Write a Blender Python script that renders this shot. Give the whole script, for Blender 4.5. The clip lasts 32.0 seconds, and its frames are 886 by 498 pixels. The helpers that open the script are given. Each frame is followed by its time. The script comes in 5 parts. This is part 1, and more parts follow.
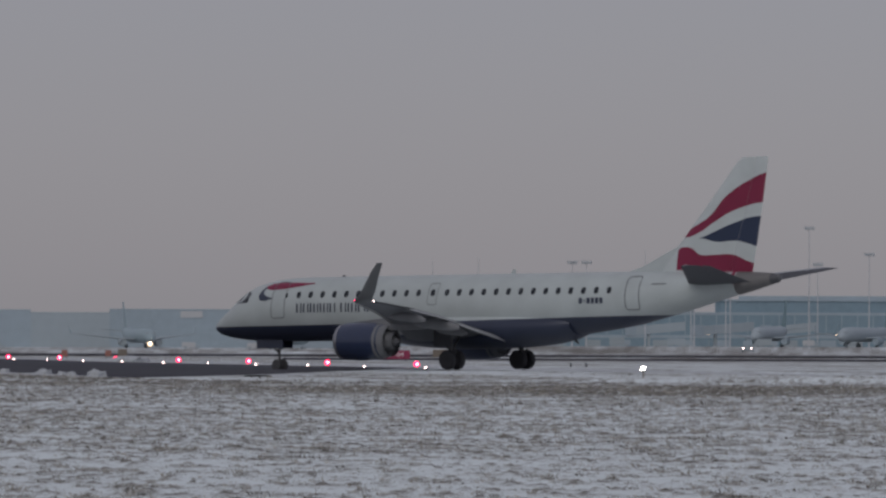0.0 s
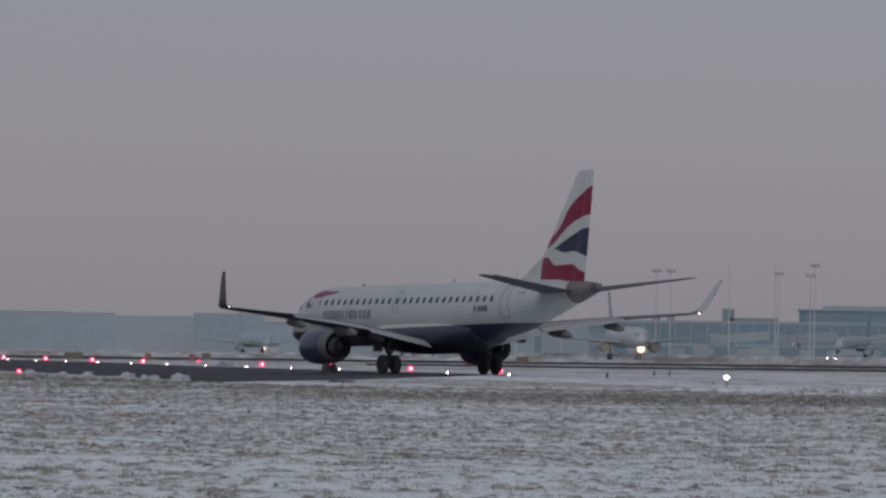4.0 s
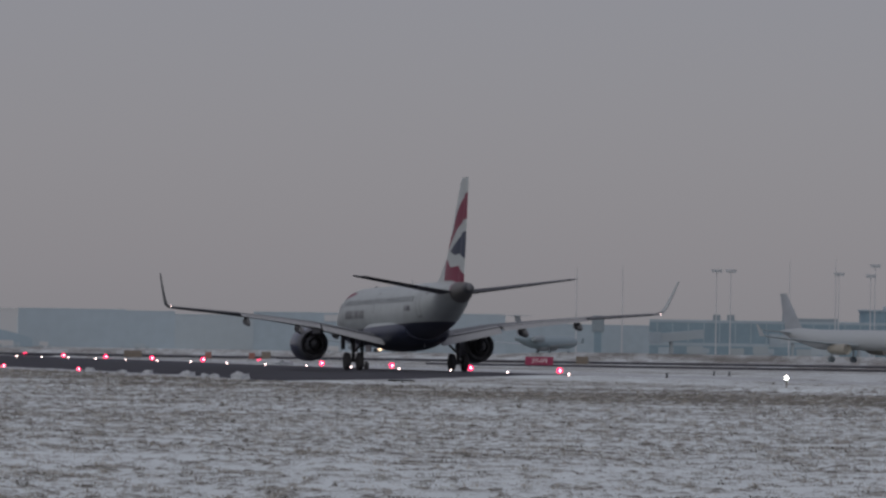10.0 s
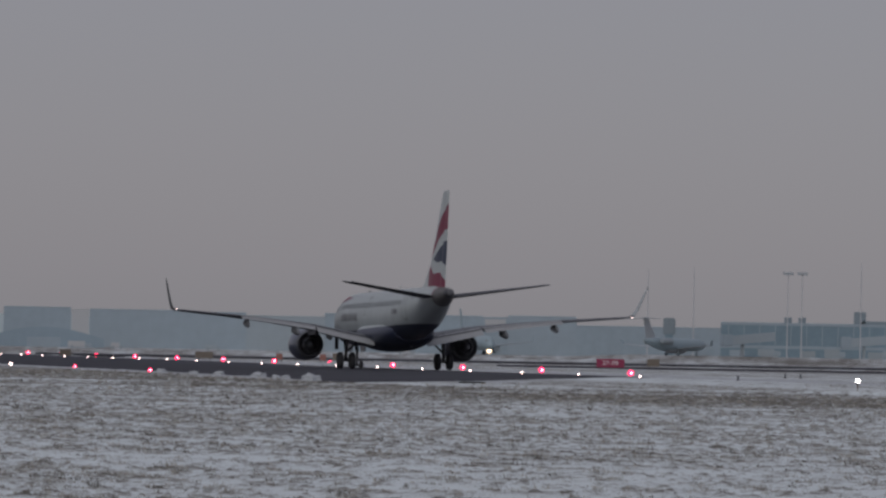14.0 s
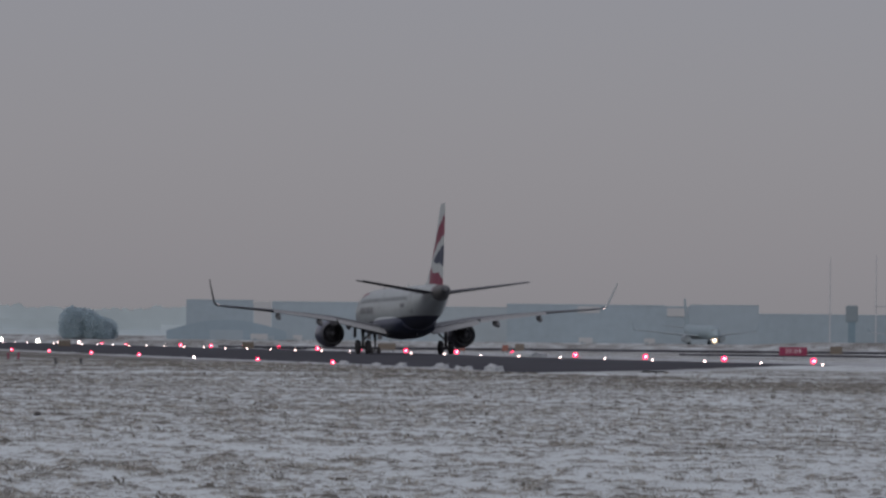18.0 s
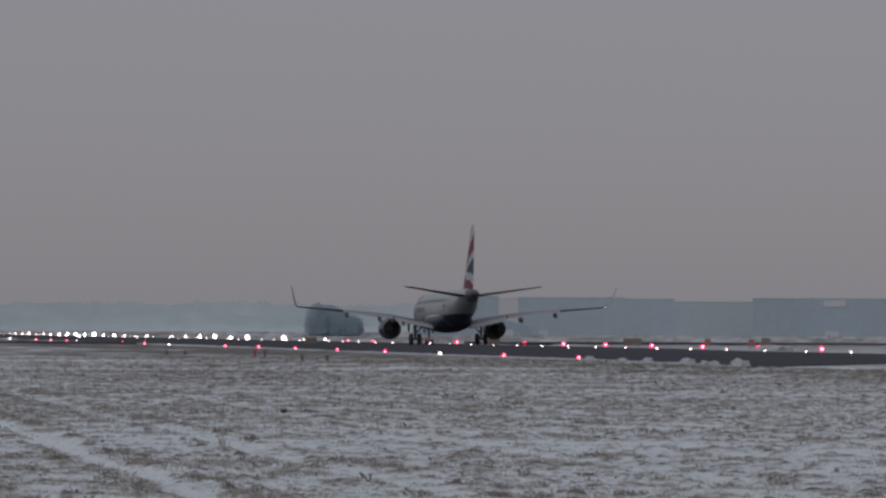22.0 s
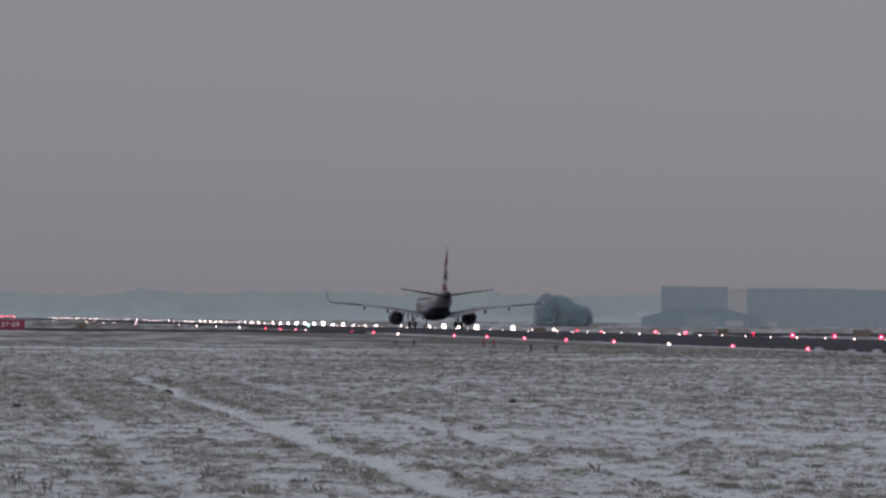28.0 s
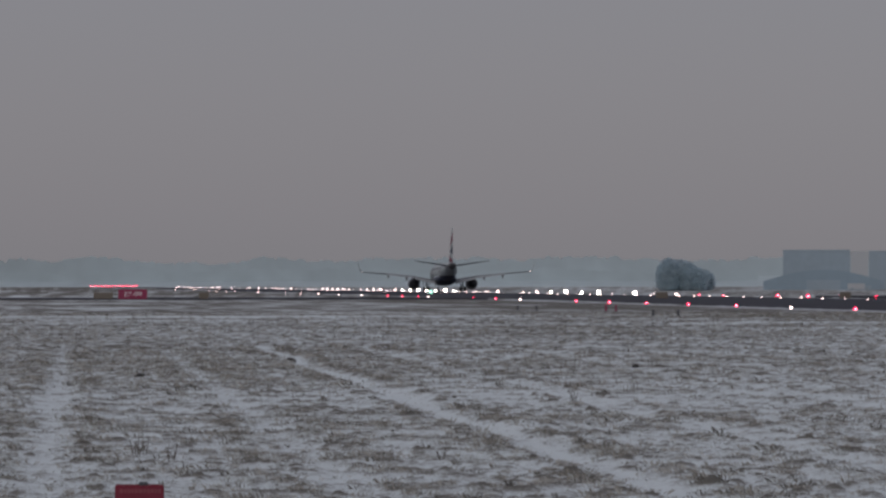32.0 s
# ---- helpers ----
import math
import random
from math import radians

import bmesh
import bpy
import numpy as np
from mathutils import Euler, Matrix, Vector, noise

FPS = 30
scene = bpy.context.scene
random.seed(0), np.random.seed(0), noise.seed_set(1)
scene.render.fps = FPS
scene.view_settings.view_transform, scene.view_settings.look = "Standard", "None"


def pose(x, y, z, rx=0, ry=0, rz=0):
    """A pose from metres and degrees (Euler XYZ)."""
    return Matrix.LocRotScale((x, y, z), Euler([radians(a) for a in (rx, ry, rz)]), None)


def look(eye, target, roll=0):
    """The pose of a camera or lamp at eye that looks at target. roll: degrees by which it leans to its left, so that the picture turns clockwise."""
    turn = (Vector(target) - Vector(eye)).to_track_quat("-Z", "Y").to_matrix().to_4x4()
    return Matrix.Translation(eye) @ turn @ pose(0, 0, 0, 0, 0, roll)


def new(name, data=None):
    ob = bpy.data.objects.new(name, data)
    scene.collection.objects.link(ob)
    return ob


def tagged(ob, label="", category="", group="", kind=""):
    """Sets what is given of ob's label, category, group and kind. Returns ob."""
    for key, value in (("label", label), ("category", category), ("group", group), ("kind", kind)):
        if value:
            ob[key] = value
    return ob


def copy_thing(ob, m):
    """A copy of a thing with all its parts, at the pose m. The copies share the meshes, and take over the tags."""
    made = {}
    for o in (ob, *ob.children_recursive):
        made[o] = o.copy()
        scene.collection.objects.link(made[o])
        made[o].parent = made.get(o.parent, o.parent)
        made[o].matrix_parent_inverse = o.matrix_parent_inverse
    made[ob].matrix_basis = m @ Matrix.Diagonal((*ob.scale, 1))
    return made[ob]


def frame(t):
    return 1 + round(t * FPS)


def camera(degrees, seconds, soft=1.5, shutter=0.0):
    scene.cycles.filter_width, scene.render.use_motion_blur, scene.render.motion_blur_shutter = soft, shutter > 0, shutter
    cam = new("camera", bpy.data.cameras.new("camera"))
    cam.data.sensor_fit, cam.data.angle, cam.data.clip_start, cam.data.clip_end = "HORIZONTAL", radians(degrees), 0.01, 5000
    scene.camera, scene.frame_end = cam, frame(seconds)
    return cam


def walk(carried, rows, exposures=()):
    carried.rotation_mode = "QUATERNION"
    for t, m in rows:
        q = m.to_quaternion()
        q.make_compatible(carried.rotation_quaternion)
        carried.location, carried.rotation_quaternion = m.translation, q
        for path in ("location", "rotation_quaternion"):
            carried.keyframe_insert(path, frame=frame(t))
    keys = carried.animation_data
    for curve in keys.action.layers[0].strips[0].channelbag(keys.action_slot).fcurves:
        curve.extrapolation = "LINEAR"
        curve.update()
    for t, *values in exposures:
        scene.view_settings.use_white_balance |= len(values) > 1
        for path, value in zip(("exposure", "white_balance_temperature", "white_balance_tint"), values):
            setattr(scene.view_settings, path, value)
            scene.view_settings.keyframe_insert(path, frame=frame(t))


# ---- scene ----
cam = camera(8.116, 32.0, soft=2.55)
EYE = 1.75
# seconds, yaw, pitch, lean of the panning camera on its stand
ROWS = [
    (0.0, -13.1244, 0.8631, -0.207),
    (0.5, -12.9893, 0.8844, -0.286),
    (1.0, -12.8573, 0.9197, -0.423),
    (1.5, -12.6666, 0.9256, -0.585),
    (2.0, -12.4807, 0.9374, -0.660),
    (2.5, -12.4610, 0.8478, -0.603),
    (3.0, -12.4232, 0.8356, -0.716),
    (3.5, -12.3857, 0.9102, -0.719),
    (5.5, -12.1994, 0.9338, -0.880),
    (6.0, -12.1813, 0.9421, -0.880),
    (6.5, -12.1562, 0.8797, -0.915),
    (7.0, -12.0674, 0.8975, -0.835),
    (7.5, -12.0106, 0.9016, -0.786),
    (8.0, -11.9210, 0.8648, -0.976),
    (8.5, -11.8360, 0.8544, -0.977),
    (9.0, -11.8102, 0.8934, -0.995),
    (9.5, -11.8374, 0.9533, -0.901),
    (10.0, -11.7970, 0.9045, -0.930),
    (10.5, -11.7087, 0.9282, -0.921),
    (11.0, -11.6298, 0.9190, -0.959),
    (11.5, -11.5215, 0.8977, -1.023),
    (12.0, -11.4351, 0.9075, -1.101),
    (12.5, -11.3673, 0.8983, -1.101),
    (13.0, -11.3085, 0.8982, -1.121),
    (13.5, -11.2599, 0.9102, -1.063),
    (14.0, -11.1417, 0.9108, -1.089),
    (14.5, -11.0290, 0.9025, -1.190),
    (16.5, -10.1535, 0.8431, -0.820),
    (17.0, -9.9501, 0.7964, -0.592),
    (17.5, -9.7274, 0.8203, -0.507),
    (18.0, -9.4784, 0.7981, -0.597),
    (18.5, -9.2466, 0.7796, -0.464),
    (19.0, -9.0251, 0.7984, -0.248),
    (19.5, -8.8130, 0.8486, -0.188),
    (20.0, -8.5709, 0.8289, -0.146),
    (20.5, -8.2863, 0.7809, -0.141),
    (21.0, -7.6481, 0.7091, -0.222),
    (21.5, -7.4493, 0.6664, -0.259),
    (22.0, -7.2289, 0.7412, -0.237),
    (22.5, -7.0771, 0.7791, -0.258),
    (23.0, -6.9092, 0.7243, -0.201),
    (23.5, -6.7172, 0.6991, -0.321),
    (24.0, -6.4856, 0.7306, -0.550),
    (24.5, -6.2685, 0.7399, -0.609),
    (26.5, -5.6449, 0.6584, -0.644),
    (27.0, -5.5136, 0.6229, -0.558),
    (27.5, -5.3149, 0.5749, -0.660),
    (28.0, -5.1268, 0.6380, -0.489),
    (28.5, -4.8361, 0.6765, -0.358),
    (29.0, -4.6019, 0.5745, -0.149),
    (29.5, -4.4036, 0.5015, -0.136),
    (30.0, -4.3042, 0.5103, -0.142),
    (30.5, -4.2122, 0.4613, -0.130),
    (31.0, -4.1125, 0.3907, -0.143),
    (31.5, -4.0655, 0.3493, 0.003),
    (32.0, -4.0136, 0.3228, 0.045),
]
walk(cam, [(t, pose(0, 0, EYE, 0, 0, yaw) @ pose(0, 0, 0, pitch) @ pose(0, 0, 0, 0, lean, 0) @ pose(0, 0, 0, 90)) for t, yaw, pitch, lean in ROWS],
     [(0, 0.0), (6, -0.06), (14, -0.1), (19, -0.03), (20.5, -0.06), (23, -0.2), (28, -0.17), (32, -0.24)])

# ---- world and light: dull overcast winter sky ----
world = bpy.data.worlds.new("overcast")
scene.world = world
world.use_nodes = True
wn, wl = world.node_tree.nodes, world.node_tree.links
wn.clear()
sky = wn.new("ShaderNodeTexSky")
sky.sky_type, sky.sun_disc = "NISHITA", False
sky.sun_elevation, sky.sun_rotation = radians(35), radians(-145)
sky_dim = wn.new("ShaderNodeBackground")
sky_dim.inputs["Strength"].default_value = 0.012
wl.new(sky.outputs["Color"], sky_dim.inputs["Color"])
coord = wn.new("ShaderNodeTexCoord")
sep = wn.new("ShaderNodeSeparateXYZ")
wl.new(coord.outputs["Generated"], sep.inputs[0])
ramp = wn.new("ShaderNodeValToRGB")
ramp.color_ramp.elements[0].position, ramp.color_ramp.elements[0].color = 0.0, (0.198, 0.193, 0.219, 1)
ramp.color_ramp.elements[1].position, ramp.color_ramp.elements[1].color = 1.0, (0.255, 0.252, 0.292, 1)
for at, col in ((0.004, (0.203, 0.195, 0.222)), (0.012, (0.208, 0.198, 0.229)), (0.03, (0.214, 0.203, 0.238)), (0.06, (0.219, 0.209, 0.249))):
    e = ramp.color_ramp.elements.new(at)
    e.color = (*col, 1)
wl.new(sep.outputs["Z"], ramp.inputs[0])
cloud = wn.new("ShaderNodeBackground")
wl.new(ramp.outputs[0], cloud.inputs["Color"])
both = wn.new("ShaderNodeAddShader")
wl.new(sky_dim.outputs[0], both.inputs[0])
wl.new(cloud.outputs[0], both.inputs[1])
wo = wn.new("ShaderNodeOutputWorld")
wl.new(both.outputs[0], wo.inputs["Surface"])
sun = new("sun", bpy.data.lights.new("sun", "SUN"))
sun.data.energy, sun.data.angle, sun.data.color = 0.62, radians(40), (1.0, 0.97, 0.94)
sun.matrix_world = look((-47, -67, 58), (0, 0, 0))

# ---- materials ----
def mat(name, base, rough=0.6, metal=0.0, spread=0.12, scale=3.0, bump=0.0, fine=30.0, island=0.0, obrand=0.0, coat=0.0):
    """Principled material whose base colour wanders at two scales."""
    m = bpy.data.materials.new(name)
    m.use_nodes = True
    n, l = m.node_tree.nodes, m.node_tree.links
    b = n["Principled BSDF"]
    b.inputs["Roughness"].default_value, b.inputs["Metallic"].default_value = rough, metal
    b.inputs["Coat Weight"].default_value = coat
    tc = n.new("ShaderNodeTexCoord")
    a, c = n.new("ShaderNodeTexNoise"), n.new("ShaderNodeTexNoise")
    a.inputs["Scale"].default_value, c.inputs["Scale"].default_value = scale, fine
    a.inputs["Detail"].default_value = 5
    for k in (a, c):
        l.new(tc.outputs["Object"], k.inputs["Vector"])
    add = n.new("ShaderNodeMath")
    l.new(a.outputs[0], add.inputs[0])
    l.new(c.outputs[0], add.inputs[1])
    last = add.outputs[0]
    if island or obrand:
        src = n.new("ShaderNodeNewGeometry").outputs["Random Per Island"] if island else n.new("ShaderNodeObjectInfo").outputs["Random"]
        mul = n.new("ShaderNodeMath")
        mul.operation = "MULTIPLY_ADD"
        mul.inputs[1].default_value = island or obrand
        l.new(src, mul.inputs[0])
        l.new(last, mul.inputs[2])
        last = mul.outputs[0]
    mr = n.new("ShaderNodeMapRange")
    mr.inputs["From Min"].default_value, mr.inputs["From Max"].default_value = 0.6, 1.4 + (island or obrand)
    mr.inputs["To Min"].default_value, mr.inputs["To Max"].default_value = 1 - spread, 1 + spread
    l.new(last, mr.inputs[0])
    mix = n.new("ShaderNodeVectorMath")
    mix.operation = "SCALE"
    mix.inputs[0].default_value = base
    l.new(mr.outputs[0], mix.inputs["Scale"])
    l.new(mix.outputs[0], b.inputs["Base Color"])
    if bump:
        bp = n.new("ShaderNodeBump")
        bp.inputs["Strength"].default_value, bp.inputs["Distance"].default_value = 0.6, bump
        l.new(add.outputs[0], bp.inputs["Height"])
        l.new(bp.outputs[0], b.inputs["Normal"])
    return m


def glow(name, colour, strength):
    m = bpy.data.materials.new(name)
    m.use_nodes = True
    b = m.node_tree.nodes["Principled BSDF"]
    b.inputs["Base Color"].default_value = (*colour, 1)
    b.inputs["Emission Color"].default_value = (*colour, 1)
    b.inputs["Emission Strength"].default_value = strength
    return m


def ramp_mat(name, stops, scale, detail=6, rough=0.8, stretch=(1, 1, 1), bump=0.0, second=None):
    """Patchy ground: noise through a colour ramp, with a second, larger noise added."""
    m = bpy.data.materials.new(name)
    m.use_nodes = True
    n, l = m.node_tree.nodes, m.node_tree.links
    b = n["Principled BSDF"]
    b.inputs["Roughness"].default_value = rough
    tc = n.new("ShaderNodeTexCoord")
    mp = n.new("ShaderNodeMapping")
    mp.inputs["Scale"].default_value = stretch
    l.new(tc.outputs["Object"], mp.inputs["Vector"])
    a, c = n.new("ShaderNodeTexNoise"), n.new("ShaderNodeTexNoise")
    a.inputs["Scale"].default_value, a.inputs["Detail"].default_value, a.inputs["Roughness"].default_value = scale, detail, 0.62
    c.inputs["Scale"].default_value, c.inputs["Detail"].default_value = second or scale / 14, 3
    for k in (a, c):
        l.new(mp.outputs[0], k.inputs["Vector"])
    mul = n.new("ShaderNodeMath")
    mul.operation = "MULTIPLY_ADD"
    mul.inputs[1].default_value = 0.7
    l.new(c.outputs[0], mul.inputs[0])
    l.new(a.outputs[0], mul.inputs[2])
    r = n.new("ShaderNodeValToRGB")
    e = r.color_ramp.elements
    e[0].position, e[0].color = stops[0][0], (*stops[0][1], 1)
    e[1].position, e[1].color = stops[-1][0], (*stops[-1][1], 1)
    for at, col in stops[1:-1]:
        e.new(at).color = (*col, 1)
    half = n.new("ShaderNodeMath")
    half.operation = "MULTIPLY"
    half.inputs[1].default_value = 0.59
    l.new(mul.outputs[0], half.inputs[0])
    l.new(half.outputs[0], r.inputs[0])
    l.new(r.outputs[0], b.inputs["Base Color"])
    if bump:
        bp = n.new("ShaderNodeBump")
        bp.inputs["Strength"].default_value, bp.inputs["Distance"].default_value = 0.8, bump
        l.new(mul.outputs[0], bp.inputs["Height"])
        l.new(bp.outputs[0], b.inputs["Normal"])
    return m


def split_paint(name, bands, top, rough=0.45):
    """Paint in bands over an object's height z, each edge a curve along y. bands: (curve points (y, z)), colour below it, from the top band down."""
    m = bpy.data.materials.new(name)
    m.use_nodes = True
    n, l = m.node_tree.nodes, m.node_tree.links
    b = n["Principled BSDF"]
    b.inputs["Roughness"].default_value, b.inputs["Coat Weight"].default_value = rough, 0.08
    tc = n.new("ShaderNodeTexCoord")
    s = n.new("ShaderNodeSeparateXYZ")
    l.new(tc.outputs["Object"], s.inputs[0])
    u = n.new("ShaderNodeMapRange")
    u.inputs["From Min"].default_value, u.inputs["From Max"].default_value = -20, 20
    l.new(s.outputs["Y"], u.inputs[0])
    dirt = n.new("ShaderNodeTexNoise")
    dirt.inputs["Scale"].default_value, dirt.inputs["Detail"].default_value = 0.8, 6
    l.new(tc.outputs["Object"], dirt.inputs["Vector"])
    shade = n.new("ShaderNodeMapRange")
    shade.inputs["From Min"].default_value, shade.inputs["From Max"].default_value = 0.3, 0.7
    shade.inputs["To Min"].default_value, shade.inputs["To Max"].default_value = 0.93, 1.05
    l.new(dirt.outputs[0], shade.inputs[0])
    last = None
    for curve, colour in bands:
        fc = n.new("ShaderNodeFloatCurve")
        c = fc.mapping.curves[0]
        pts = sorted(((y + 20) / 40, z / 12) for y, z in curve)
        while len(c.points) < len(pts):
            c.points.new(0.5, 0.5)
        for p, (a, v) in zip(c.points, pts):
            p.location = (a, v)
        fc.mapping.update()
        l.new(u.outputs[0], fc.inputs["Value"])
        z = n.new("ShaderNodeMath")
        z.operation = "MULTIPLY"
        z.inputs[1].default_value = 12
        l.new(fc.outputs[0], z.inputs[0])
        lt = n.new("ShaderNodeMath")
        lt.operation = "LESS_THAN"
        l.new(s.outputs["Z"], lt.inputs[0])
        l.new(z.outputs[0], lt.inputs[1])
        mx = n.new("ShaderNodeMix")
        mx.data_type = "RGBA"
        l.new(lt.outputs[0], mx.inputs["Factor"])
        if last is None:
            mx.inputs["A"].default_value = (*top, 1)
            mx.inputs[6].default_value = (*top, 1)
        else:
            l.new(last, mx.inputs[6])
        mx.inputs[7].default_value = (*colour, 1)
        last = mx.outputs[2]
    sc = n.new("ShaderNodeVectorMath")
    sc.operation = "SCALE"
    l.new(last, sc.inputs[0])
    l.new(shade.outputs[0], sc.inputs["Scale"])
    l.new(sc.outputs[0], b.inputs["Base Color"])
    return m


def field_mat():
    """Snow over withered grass: the mesh says how much snow lies where, fine noise breaks the edges."""
    m = bpy.data.materials.new("snow_over_withered_grass")
    m.use_nodes = True
    n, l = m.node_tree.nodes, m.node_tree.links
    b = n["Principled BSDF"]
    b.inputs["Roughness"].default_value = 0.9
    b.inputs["Specular IOR Level"].default_value = 0.2
    tc = n.new("ShaderNodeTexCoord")
    at = n.new("ShaderNodeAttribute")
    at.attribute_name = "snow"
    total = at.outputs["Fac"]
    noises = []
    for scale, weight in ((9.0, 0.45), (26.0, 0.3), (1.3, 0.25)):
        k = n.new("ShaderNodeTexNoise")
        k.inputs["Scale"].default_value, k.inputs["Detail"].default_value, k.inputs["Roughness"].default_value = scale, 4, 0.65
        l.new(tc.outputs["Object"], k.inputs["Vector"])
        c = n.new("ShaderNodeMath")
        c.operation = "MULTIPLY_ADD"
        c.inputs[1].default_value = weight * 2
        c.inputs[2].default_value = -weight
        l.new(k.outputs[0], c.inputs[0])
        s = n.new("ShaderNodeMath")
        l.new(total, s.inputs[0])
        l.new(c.outputs[0], s.inputs[1])
        total = s.outputs[0]
        noises.append(k)
    r = n.new("ShaderNodeValToRGB")
    e = r.color_ramp.elements
    e[0].position, e[0].color = 0.2, (0.165, 0.157, 0.138, 1)
    e[1].position, e[1].color = 0.8, (0.775, 0.833, 0.846, 1)
    for pos, col in ((0.38, (0.256, 0.247, 0.228)), (0.475, (0.388, 0.394, 0.383)), (0.60, (0.63, 0.67, 0.675))):
        e.new(pos).color = (*col, 1)
    l.new(total, r.inputs[0])
    l.new(r.outputs[0], b.inputs["Base Color"])
    bp = n.new("ShaderNodeBump")
    bp.inputs["Strength"].default_value, bp.inputs["Distance"].default_value = 0.5, 0.03
    l.new(noises[0].outputs[0], bp.inputs["Height"])
    l.new(bp.outputs[0], b.inputs["Normal"])
    return m


def grass_mat(name, stops):
    """Grass whose clumps run from dark olive blades to pale straw, each blade a little different."""
    m = bpy.data.materials.new(name)
    m.use_nodes = True
    n, l = m.node_tree.nodes, m.node_tree.links
    b = n["Principled BSDF"]
    b.inputs["Roughness"].default_value, b.inputs["Specular IOR Level"].default_value = 0.95, 0.2
    at = n.new("ShaderNodeAttribute")
    at.attribute_name = "tone"
    geo = n.new("ShaderNodeNewGeometry")
    mul = n.new("ShaderNodeMath")
    mul.operation = "MULTIPLY_ADD"
    mul.inputs[1].default_value = 0.35
    l.new(geo.outputs["Random Per Island"], mul.inputs[0])
    l.new(at.outputs["Fac"], mul.inputs[2])
    sub = n.new("ShaderNodeMath")
    sub.operation = "SUBTRACT"
    sub.inputs[1].default_value = 0.17
    l.new(mul.outputs[0], sub.inputs[0])
    r = n.new("ShaderNodeValToRGB")
    e = r.color_ramp.elements
    e[0].position, e[0].color = stops[0][0], (*stops[0][1], 1)
    e[1].position, e[1].color = stops[-1][0], (*stops[-1][1], 1)
    for pos, col in stops[1:-1]:
        e.new(pos).color = (*col, 1)
    l.new(sub.outputs[0], r.inputs[0])
    l.new(r.outputs[0], b.inputs["Base Color"])
    return m


def twig_mat(name, base):
    """A loose mass of twigs, paled for haze: half of the light passes between them."""
    m = bpy.data.materials.new(name)
    m.use_nodes = True
    n, l = m.node_tree.nodes, m.node_tree.links
    n.remove(n["Principled BSDF"])
    k = n.new("ShaderNodeTexNoise")
    k.inputs["Scale"].default_value = 0.35
    l.new(n.new("ShaderNodeTexCoord").outputs["Object"], k.inputs["Vector"])
    mr = n.new("ShaderNodeMapRange")
    mr.inputs["To Min"].default_value, mr.inputs["To Max"].default_value = 0.88, 1.12
    l.new(k.outputs[0], mr.inputs[0])
    col = n.new("ShaderNodeVectorMath")
    col.operation = "SCALE"
    col.inputs[0].default_value = base
    l.new(mr.outputs[0], col.inputs["Scale"])
    d, t, mix = n.new("ShaderNodeBsdfDiffuse"), n.new("ShaderNodeBsdfTranslucent"), n.new("ShaderNodeMixShader")
    for i, sh in enumerate((d, t)):
        l.new(col.outputs[0], sh.inputs["Color"])
        l.new(sh.outputs[0], mix.inputs[i + 1])
    l.new(mix.outputs[0], n["Material Output"].inputs["Surface"])
    return m


FINBLUE, FINWHITE = (0.020, 0.033, 0.073), (0.52, 0.565, 0.562)
# the navy is lifted above its true depth, for haze
WHITE, NAVY, RED = (0.455, 0.50, 0.498), (0.027, 0.035, 0.064), (0.215, 0.011, 0.05)
M = {}
M["hull"] = split_paint("hull_paint", [([(-20, 2.72), (-10, 2.70), (0, 2.55), (10, 2.42), (20, 2.36)], NAVY)], WHITE)
M["fin"] = split_paint("fin_paint", [
    ([(-17.7, 9.93), (-16.5, 9.5), (-15.2, 8.75), (-13.8, 7.5), (-10, 6.2)], RED),
    ([(-17.6, 8.38), (-16.8, 8.3), (-15.5, 7.95), (-14.4, 7.4), (-13.4, 6.85), (-10, 5.9)], FINWHITE),
    ([(-17.6, 7.68), (-16.6, 7.62), (-15.6, 7.36), (-14.4, 6.92), (-13.5, 6.62), (-10, 6.4)], FINBLUE),
    ([(-17.2, 6.0), (-16.4, 6.3), (-15.6, 6.45), (-14.6, 6.4), (-13.6, 6.6), (-10, 6.6)], FINWHITE),
    ([(-17.2, 5.15), (-16.4, 5.4), (-15.4, 5.75), (-14.4, 5.75), (-13.6, 5.75), (-12.9, 6.15), (-12.2, 6.1), (-12.1, 4.0), (-10, 4.0)], RED),
    ([(-20, 4.1), (-17, 4.2), (-16.2, 4.55), (-15, 4.86), (-13.5, 4.98), (-10, 4.9)], FINWHITE)], FINWHITE)
M["white"] = mat("white_paint", WHITE, 0.35, spread=0.06, coat=0.2)
M["navy"] = mat("navy_paint", NAVY, 0.3, spread=0.1, coat=0.3)
M["cowl"] = mat("navy_cowl_paint", (0.028, 0.040, 0.084), 0.3, spread=0.1, coat=0.3)
M["red"] = mat("red_paint", RED, 0.4, spread=0.06)
M["fairing"] = mat("grey_fairing_paint", (0.19, 0.195, 0.205), 0.5)
M["sleeve"] = mat("grey_sleeve_metal", (0.165, 0.17, 0.18), 0.6, 0.0)
M["winglet"] = mat("dark_winglet_paint", (0.12, 0.13, 0.137), 0.45)
# tailplane: shade below and sky light on top put into two paints
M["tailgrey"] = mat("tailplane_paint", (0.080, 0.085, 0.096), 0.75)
M["tailtop"] = mat("skylit_tailplane_top", (0.50, 0.52, 0.54), 0.5, spread=0.06)
M["wing"] = mat("grey_wing_paint", (0.14, 0.147, 0.16), 0.6, spread=0.1)
M["flap"] = mat("pale_flap_paint", (0.35, 0.36, 0.365), 0.4, spread=0.08)
M["aileron"] = mat("dark_aileron_paint", (0.045, 0.048, 0.055), 0.6)
# dark paint, sooty metal and tyres are lightened by the same haze
M["dark"] = mat("dark_grey_paint", (0.075, 0.078, 0.086), 0.5)
